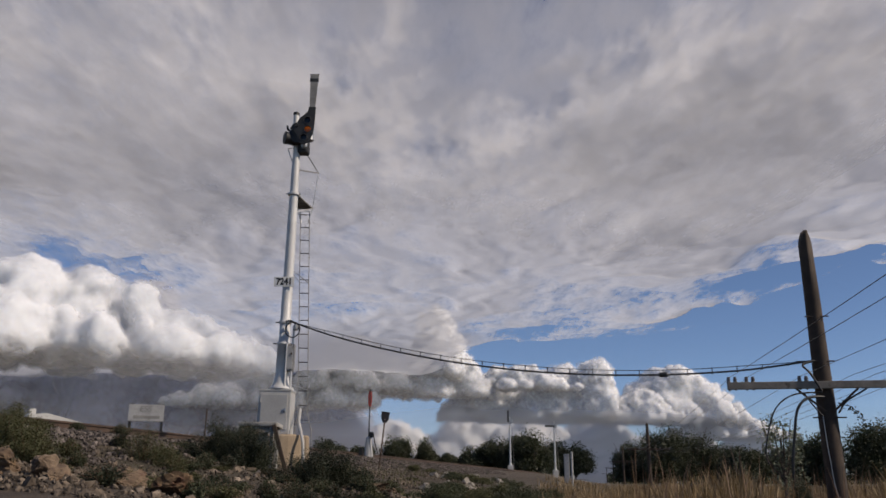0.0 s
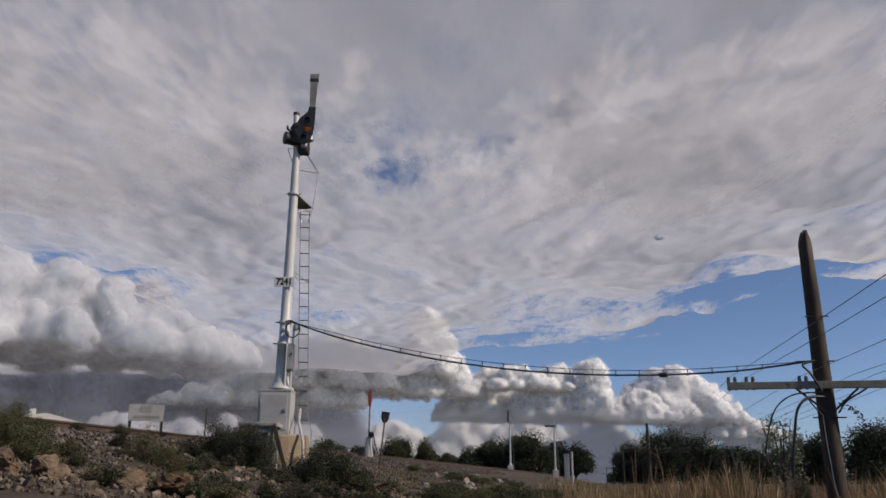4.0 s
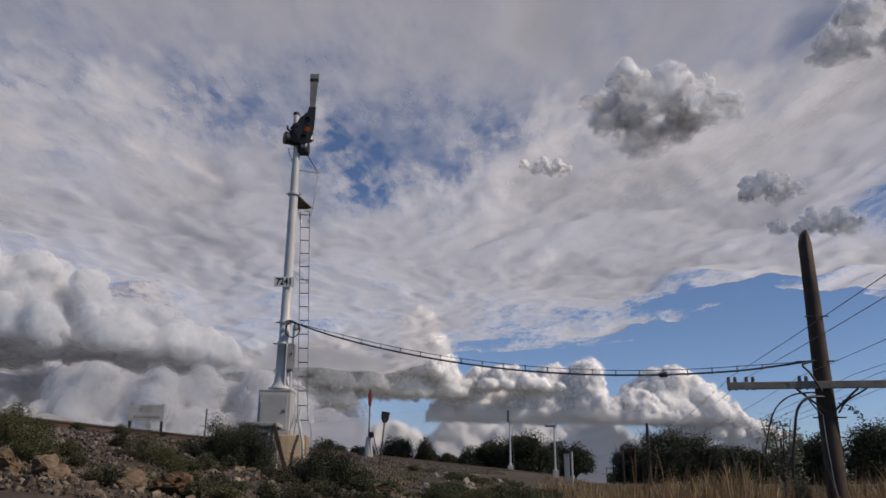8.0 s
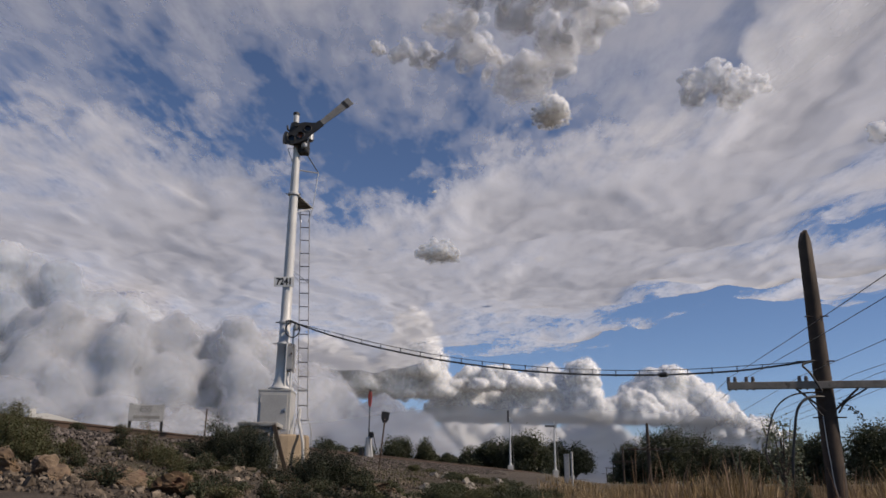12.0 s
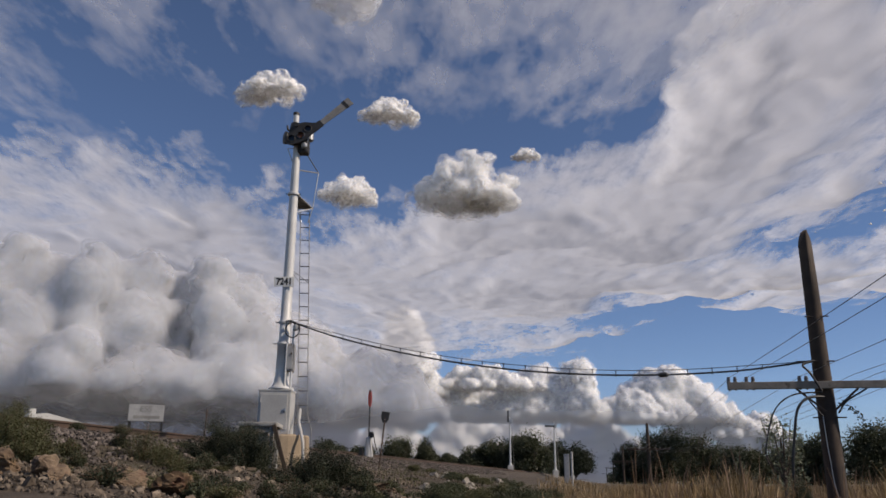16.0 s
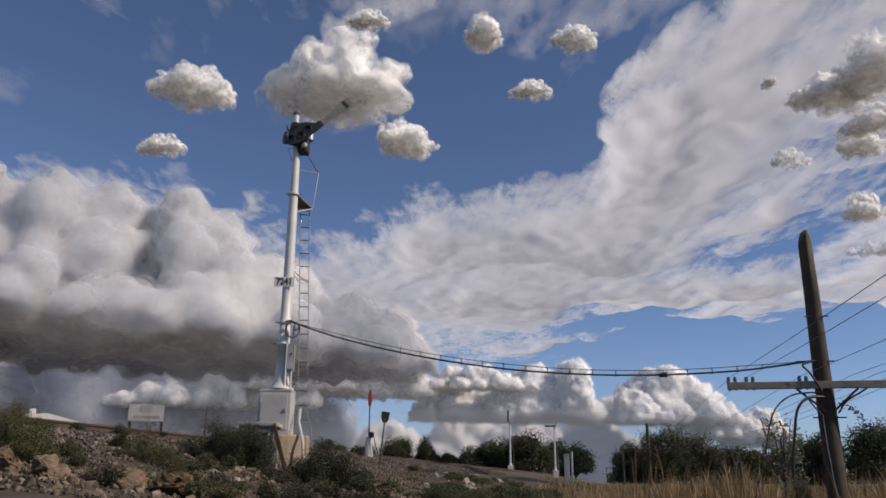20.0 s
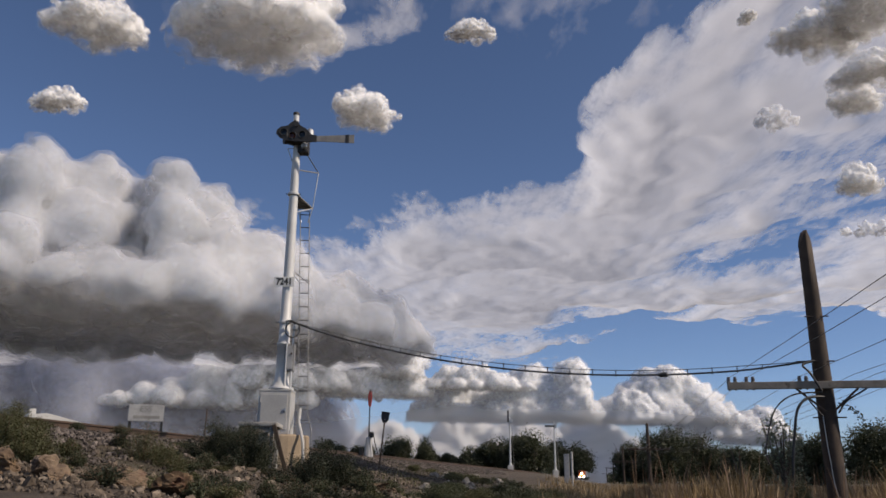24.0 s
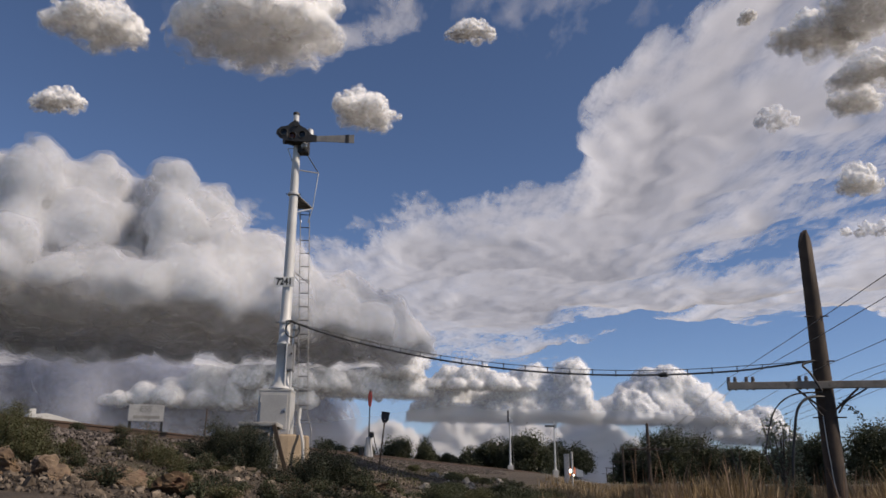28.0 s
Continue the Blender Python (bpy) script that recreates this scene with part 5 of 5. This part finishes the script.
def crown_places(rng, n, w, h, blobs, hollow=0.35):
    """Places of leaves in uneven clumps within a width and a height."""
    out = []
    for i in range(blobs):
        a, r = rng.rand() * 6.28, math.sqrt(rng.rand()) * 0.62
        c = np.array((math.cos(a) * r * w / 2, math.sin(a) * r * w / 2, h * (0.12 + 0.72 * rng.rand() * (1 - 0.5 * r))))
        rad = np.array((w, w, h * 1.05)) * (0.13 + 0.13 * rng.rand())
        p = rng.randn(n // blobs, 3)
        p /= np.linalg.norm(p, axis=1)[:, None]
        p *= (hollow + (1 - hollow) * rng.rand(len(p), 1) ** 0.6)
        out.append(c + p * rad * (1 + 0.35 * rng.randn(len(p), 1) * 0.4))
    p = np.concatenate(out)
    return p[p[:, 2] > 0.02 * h]


def tree(x, y, w, h, seed, leaves=5200, size=0.34, material=None, label="", z=None, trunk=0.07, blobs=18, name="tree", group="far trees", bare=0.0):
    rng = np.random.RandomState(seed)
    z = ground_at(x, y) if z is None else z
    t = thing(name, pose(x, y, z - 0.05, 0, 0, rng.rand() * 360), label, "tree", group)
    k = h * trunk
    bm = tube([(0, 0, 0), (0.02 * w, 0, k * 0.6), (0.0, 0.02 * w, k * 1.3), (0.03 * w, 0, h * 0.7)], lambda u: 0.035 * h * (1 - 0.75 * u) * 0.55 + 0.01, 9)
    part("trunk", bm, M_bark, t)
    bm = bmesh.new()
    for i in range(9):
        a, u = rng.rand() * 6.28, rng.rand()
        s0 = Vector((0, 0, k * (0.6 + 0.9 * u)))
        e = Vector((math.cos(a) * w * 0.36, math.sin(a) * w * 0.36, h * (0.45 + 0.45 * rng.rand())))
        tube([s0, s0.lerp(e, 0.5) + Vector((0, 0, -0.04 * h)), e], lambda q: 0.011 * h * (1 - 0.8 * q) + 0.004, 6, bm)
        if name == "sapling":
            part("limb", bm, M_bark, t)
            bm = bmesh.new()
    if name != "sapling":
        part("bough", bm, M_bark, t)
    p = crown_places(rng, leaves, w, h * (1 - trunk * 0.6), blobs)
    core = p[rng.randint(0, len(p), 1400)] * (0.72, 0.72, 0.80) + (0, 0, 0.06 * h)
    p[:, 2] += h * trunk * 0.6
    part("crown", leaf_mesh("crown", p, size, rng, material or M_leaf, 0.6), None, t)
    if h > 4:
        part("inner_foliage", leaf_mesh("inner_foliage", core, size * 3.2, rng, material or M_leaf, 0.7), None, t)
    return t


ELM = "dark green bushy elm with an uneven crown"
for x, y, w, h, seed in ((-27.0, 150, 5.5, 5.2, 1), (-20.5, 150, 6.0, 6.0, 2), (-15.0, 152, 4.5, 5.6, 3), (-9.0, 150, 6.0, 6.6, 4), (-3.5, 152, 4.6, 5.4, 5), (0.3, 155, 3.6, 3.4, 6),
                         (6.5, 150, 6.5, 5.6, 7), (11.5, 148, 7.0, 7.2, 8), (16.5, 146, 8.0, 7.8, 9), (14.0, 150, 7.0, 7.6, 13), (2.0, 170, 5.0, 4.6, 12)):
    tree(x, y, w * 1.35, h + (1.9 if x < 1 else 1.0), seed + 70, 17000, 0.27, label=ELM)
for x, y, w, h, seed in ((54.0, 455, 30.0, 27.0, 82), (64.5, 455, 31.0, 26.2, 80), (76.5, 455, 25.5, 21.0, 81)):
    tree(x, y, w, h, seed, 13000, 0.75, label=ELM)
for x, y, w, h, seed in ((28.5, 118, 6.0, 6.2, 21), (32.0, 116, 7.5, 8.8, 22), (36.5, 118, 8.0, 9.4, 23), (41.0, 118, 7.0, 7.0, 24), (45.0, 112, 6.0, 6.4, 25), (49.0, 112, 6.0, 5.6, 26),
                         (40.5, 85, 5.5, 6.0, 27), (45.0, 82, 7.0, 7.6, 28), (49.5, 84, 6.5, 7.0, 29), (54.5, 86, 6.0, 6.4, 30), (35.5, 95, 5.5, 4.6, 31), (60, 90, 7.0, 6.8, 32)):
    tree(x, y, w * 1.35, h + 0.8, seed + 70, 19000, 0.21, label=ELM)


rng = np.random.RandomState(77)
n = 26000
az = rng.uniform(-0.75, 0.75, n)
az[(az > 0.145) & (az < 0.205)] += 0.08
far_y = 190 + 60 * rng.rand(n)
clump = 1.6 + 1.5 * fbm(np.stack([az * 14, 0 * az, 0 * az], -1), 3)
p = np.stack([far_y * np.tan(az), far_y, np.zeros(n)], -1)
p[:, 2] = np.array([ground_at(a, b) for a, b in p[:, :2]]) + rng.rand(n) * np.clip(clump + 1.4, 0.8, 4.2)
tagged(new("scrub_belt", leaf_mesh("scrub_belt", p, 0.9, rng, M_leaf, 0.6)), "low dark scrub along the far edge of the plain", "scrub", kind="stuff")


def bush(x, y, w, h, seed, material, label, leaves=2600, size=0.055, blobs=12, name="bush", group="brush", spiky=0.5, z=None):
    """A low plant: stems from one root, with many narrow leaves along them."""
    rng = np.random.RandomState(seed)
    t = thing(name, pose(x, y, (ground_at(x, y) if z is None else z) - 0.03), label, "bush", group)
    bm = bmesh.new()
    pts = []
    stems = 46
    leaves, size = int(leaves * (11 if material == M_dark_bush and leaves > 2000 else 7.5)), size * 0.5
    for i in range(stems):
        a, r = rng.rand() * 6.28, math.sqrt(rng.rand())
        top_z = h * (1 - 0.45 * r * r) * (0.72 + 0.36 * rng.rand())
        e = Vector((math.cos(a) * r * w / 2, math.sin(a) * r * w / 2, top_z))
        m = Vector((e.x * 0.35, e.y * 0.35, top_z * 0.55))
        tube([(e.x * 0.06, e.y * 0.06, 0), m, e], lambda u: 0.007 * (1 - 0.7 * u), 4, bm)
        u = rng.rand(leaves // stems, 1) ** 0.75
        c = np.array(m)[None] * (2 * u * (1 - u)) + np.array(e)[None] * u * u
        pts.append(c + rng.randn(len(u), 3) * np.array((w, w, h)) * (0.05 + 0.055 * (1 - u) * spiky))
    p = np.concatenate(pts)
    part("stem", bm, M_stalk, t)
    part("foliage", leaf_mesh("foliage", p[p[:, 2] > 0.01], size, rng, material, 0.38, 0.35), None, t)
    return t


DARKB = "dense dark green roadside brush on the slope"
bush(-3.72, 13.7, 1.45, 1.12, 1, M_dark_bush, DARKB, 5200, 0.06, z=0.86)
bush(-3.2, 13.3, 1.15, 1.0, 2, M_dark_bush, DARKB, 3600, 0.055, z=0.82)
bush(-4.02, 13.6, 0.6, 0.6, 3, M_dark_bush, DARKB, 2600, 0.055, z=0.92)
bush(-1.8, 12.0, 1.25, 0.95, 4, M_dark_bush, DARKB, 5200, 0.05, z=0.55)
bush(-1.2, 12.2, 0.7, 0.6, 5, M_dark_bush, DARKB, 2200, 0.05, z=0.52)
FEATHER = "feathery yellow-green weed among the stones"
bush(-4.3, 11.5, 0.9, 0.8, 6, M_weed, FEATHER, 2600, 0.04, z=0.92)
bush(-3.85, 11.3, 0.55, 0.5, 7, M_weed, FEATHER, 1500, 0.04, z=0.9)
SAGE = "dusty grey-green weed on stony ground"
bush(-5.25, 9.4, 1.2, 0.8, 8, M_weed, FEATHER, 5200, 0.05, z=1.08)
bush(-4.8, 9.2, 0.75, 0.55, 9, M_weed, FEATHER, 3000, 0.045, z=1.02)
bush(-5.3, 8.9, 0.8, 0.6, 19, M_dark_bush, DARKB, 3000, 0.05, z=0.98)
bush(-3.0, 8.0, 0.9, 0.42, 10, M_weed, FEATHER, 2200, 0.035, z=0.68)
bush(-2.45, 8.2, 0.6, 0.36, 11, M_sage, SAGE, 1500, 0.035, z=0.66)
bush(-4.6, 7.6, 0.5, 0.4, 12, M_sage, SAGE, 1500, 0.035, z=0.82)
bush(-0.05, 13.0, 0.9, 0.34, 13, M_sage, SAGE, 2800, 0.045, z=0.6)
bush(0.7, 14.0, 0.8, 0.26, 14, M_weed, FEATHER, 2400, 0.045, z=0.58)
bush(1.35, 13.6, 1.1, 0.46, 15, M_sage, SAGE, 3200, 0.05, z=0.45)
bush(1.9, 15.0, 1.0, 0.42, 16, M_weed, FEATHER, 2600, 0.05, z=0.45)
bush(0.2, 17.0, 0.9, 0.24, 17, M_sage, SAGE, 2400, 0.05, z=0.7)
bush(5.92, 13.3, 0.46, 1.15, 18, M_leaf, "dark green climbing weed at the foot of the pole", 2200, 0.06, z=0.0)
for i in range(72):
    yy = random.uniform(7.2, 15)
    xx = yy * random.uniform(-0.56, 0.08)
    bush(xx, yy, random.uniform(0.25, 0.55), random.uniform(0.12, 0.30), 60 + i, random.choice((M_sage, M_dark_bush, M_weed)), "small straggling weed tuft between the stones", 420, 0.05, name="weed", group="weeds")
for i in range(14):
    xx, yy = random.uniform(-1.0, 3.0), random.uniform(18, 32)
    bush(xx, yy, random.uniform(0.5, 1.1), random.uniform(0.16, 0.34), 30 + i, random.choice((M_sage, M_weed)), SAGE, 900, 0.07)
tree(9.45, 22.0, 1.5, 3.1, 5, 1700, 0.08, M_pale_leaf, "slender sapling with sparse silvery leaves", z=0.0, trunk=0.4, blobs=14, name="sapling", group="saplings")
tree(8.6, 23.0, 0.6, 2.1, 6, 160, 0.06, M_pale_leaf, "nearly bare sapling with thin upright twigs", z=0.1, trunk=0.4, blobs=8, name="sapling", group="saplings")


def blades(name, x, y, height, rng, material, label, width=0.006, heads=False, bend=0.25):
    """Standing grass: each blade bent, in three joined strips."""
    n = len(x)
    s = x * math.sin(RAIL_AZ) + y * math.cos(RAIL_AZ)
    q = -x * math.cos(RAIL_AZ) + y * math.sin(RAIL_AZ)
    root = np.stack([x, y, land(s, q) - 0.02], -1)
    a, b = rng.rand(n) * 6.28, rng.rand(n) * 6.28
    side = np.stack([np.cos(a), np.sin(a), 0 * a], -1)
    lean = np.stack([np.cos(b), np.sin(b), 0 * b], -1) * (bend * (0.2 + rng.rand(n)) * height)[:, None]
    rows = []
    for u, k in ((0, 1.0), (0.4, 0.8), (0.75, 1.5 if heads else 0.5), (1.0, 0.1)):
        c = root + lean * u * u + np.stack([0 * x, 0 * x, height * u * (1 - 0.12 * u)], -1)
        w = (width * (0.7 + 0.6 * rng.rand(n)) * k)[:, None]
        rows += [c - side * w, c + side * w]
    v = np.stack(rows, 1)
    f = np.array([(0, 1, 3, 2), (2, 3, 5, 4), (4, 5, 7, 6)])[None] + 8 * np.arange(n)[:, None, None]
    return tagged(new(name, arrays(name, v.reshape(-1, 3), f.reshape(-1, 4), material, False)), label, "grass", kind="stuff")


rng = np.random.RandomState(9)
n = 30000
y = 8.5 + 26 * rng.rand(n) ** 1.5
x = y * (0.12 + 0.56 * rng.rand(n) + 0.03 * rng.randn(n) ** 2)
tuft = 0.5 + 0.75 * np.clip(fbm(np.stack([x * 0.8, y * 0.8, 0 * x], -1), 3) + 0.3, 0, 1)
blades("dry_grass", x, y, tuft * (0.62 + 0.42 * rng.rand(n)) * np.interp(x / y, (0.12, 0.22, 0.34), (0.4, 0.62, 1.12)), rng, M_straw, "tall dry golden grass filling the ditch", 0.006, True)
n = 620
y = 9 + 16 * rng.rand(n)
x = y * (0.24 + 0.42 * rng.rand(n))
blades("tall_stalks", x, y, 0.9 + 0.75 * rng.rand(n) ** 2, rng, M_stalk, "thin reddish seed stalks above the grass", 0.0032, True, 0.16)
n = 14000
y = 34 + 70 * rng.rand(n) ** 1.3
x = y * (0.13 + 0.60 * rng.rand(n) + 0.05 * rng.randn(n) ** 2)
blades("far_dry_grass", x, y, 0.2 + 0.6 * rng.rand(n) ** 2, rng, M_straw, "dry golden grass reaching to the far trees", 0.02, False)
n = 6000
y = 10 + 26 * rng.rand(n)
x = y * (-0.12 + 0.36 * rng.rand(n))
blades("green_grass", x, y, 0.07 + 0.17 * rng.rand(n) ** 2, rng, M_weed, "low green grass at the foot of the slope", 0.006, False, 0.4)

# ---- boulders ----
for x, y, w, h, seed in ((-4.12, 7.5, 0.56, 0.27, 1), (-3.66, 7.45, 0.44, 0.33, 2), (-3.26, 7.6, 0.26, 0.19, 3), (-2.98, 7.7, 0.42, 0.19, 4), (-2.5, 7.55, 0.40, 0.26, 5), (-4.45, 7.3, 0.34, 0.22, 6), (-3.42, 7.15, 0.28, 0.18, 21), (-3.95, 8.3, 0.30, 0.15, 24), (-2.2, 8.2, 0.26, 0.16, 25),
                         (-2.75, 8.9, 0.36, 0.18, 7), (-3.9, 9.9, 0.34, 0.15, 8), (-2.5, 9.6, 0.34, 0.16, 9), (-1.0, 11.6, 0.4, 0.2, 10), (-0.75, 12.0, 0.3, 0.16, 11), (-2.35, 12.6, 0.4, 0.16, 12), (-0.9, 12.6, 0.36, 0.14, 13)):
    boulder(x, y, 1.2 * w, 1.2 * h, seed, 0.34)
for i in range(26):
    y = random.uniform(14, 30)
    x = y * random.uniform(0.0, 0.10) - 0.5
    boulder(x, y, random.uniform(0.25, 0.6), random.uniform(0.16, 0.32), 40 + i, 0.3, M_chunk)


# ---- what moves ----
def motions():
    for ob, m, v, forms in drifts:
        rows = []
        for t in BEATS if forms is None else sorted({*BEATS, *(0.7 * k for k in range(31))}):
            now = Matrix.Translation(v * min(t, STOP)) @ m
            if forms is not None:
                now.translation *= 1 + 19.0 * float(1 - step(min(t, STOP), forms - 3.2, forms))
            rows.append((t, now))
        walk(ob, rows)
    turns = ((0.0, 0.0), (11.1, 0.0), (11.2, 47.5), (20.1, 47.5), (20.2, 90.0 - 0.5), (28.0, 89.5))
    walk(arm, [(t, pose(*PIVOT, 0, a, 0)) for t, a in turns])
    run = ((0.0, 1150.0), (20.7, 1150.0), (21.0, 900.0), (21.3, 440.0), (21.55, 436.0), (22.5, 432.0), (23.5, 424.0), (25.0, 391.0), (26.0, 363.0), (27.0, 337.0), (28.0, 310.0))
    for ob, behind in convoy:
        walk(ob, [(t, Matrix.Translation(on_line(s + behind, 0, 1.93)) @ pose(0, 0, 0, 0, 0, -10.73 - math.degrees(0.00012 * (s + behind - 150)))) for t, s in run])


motions()
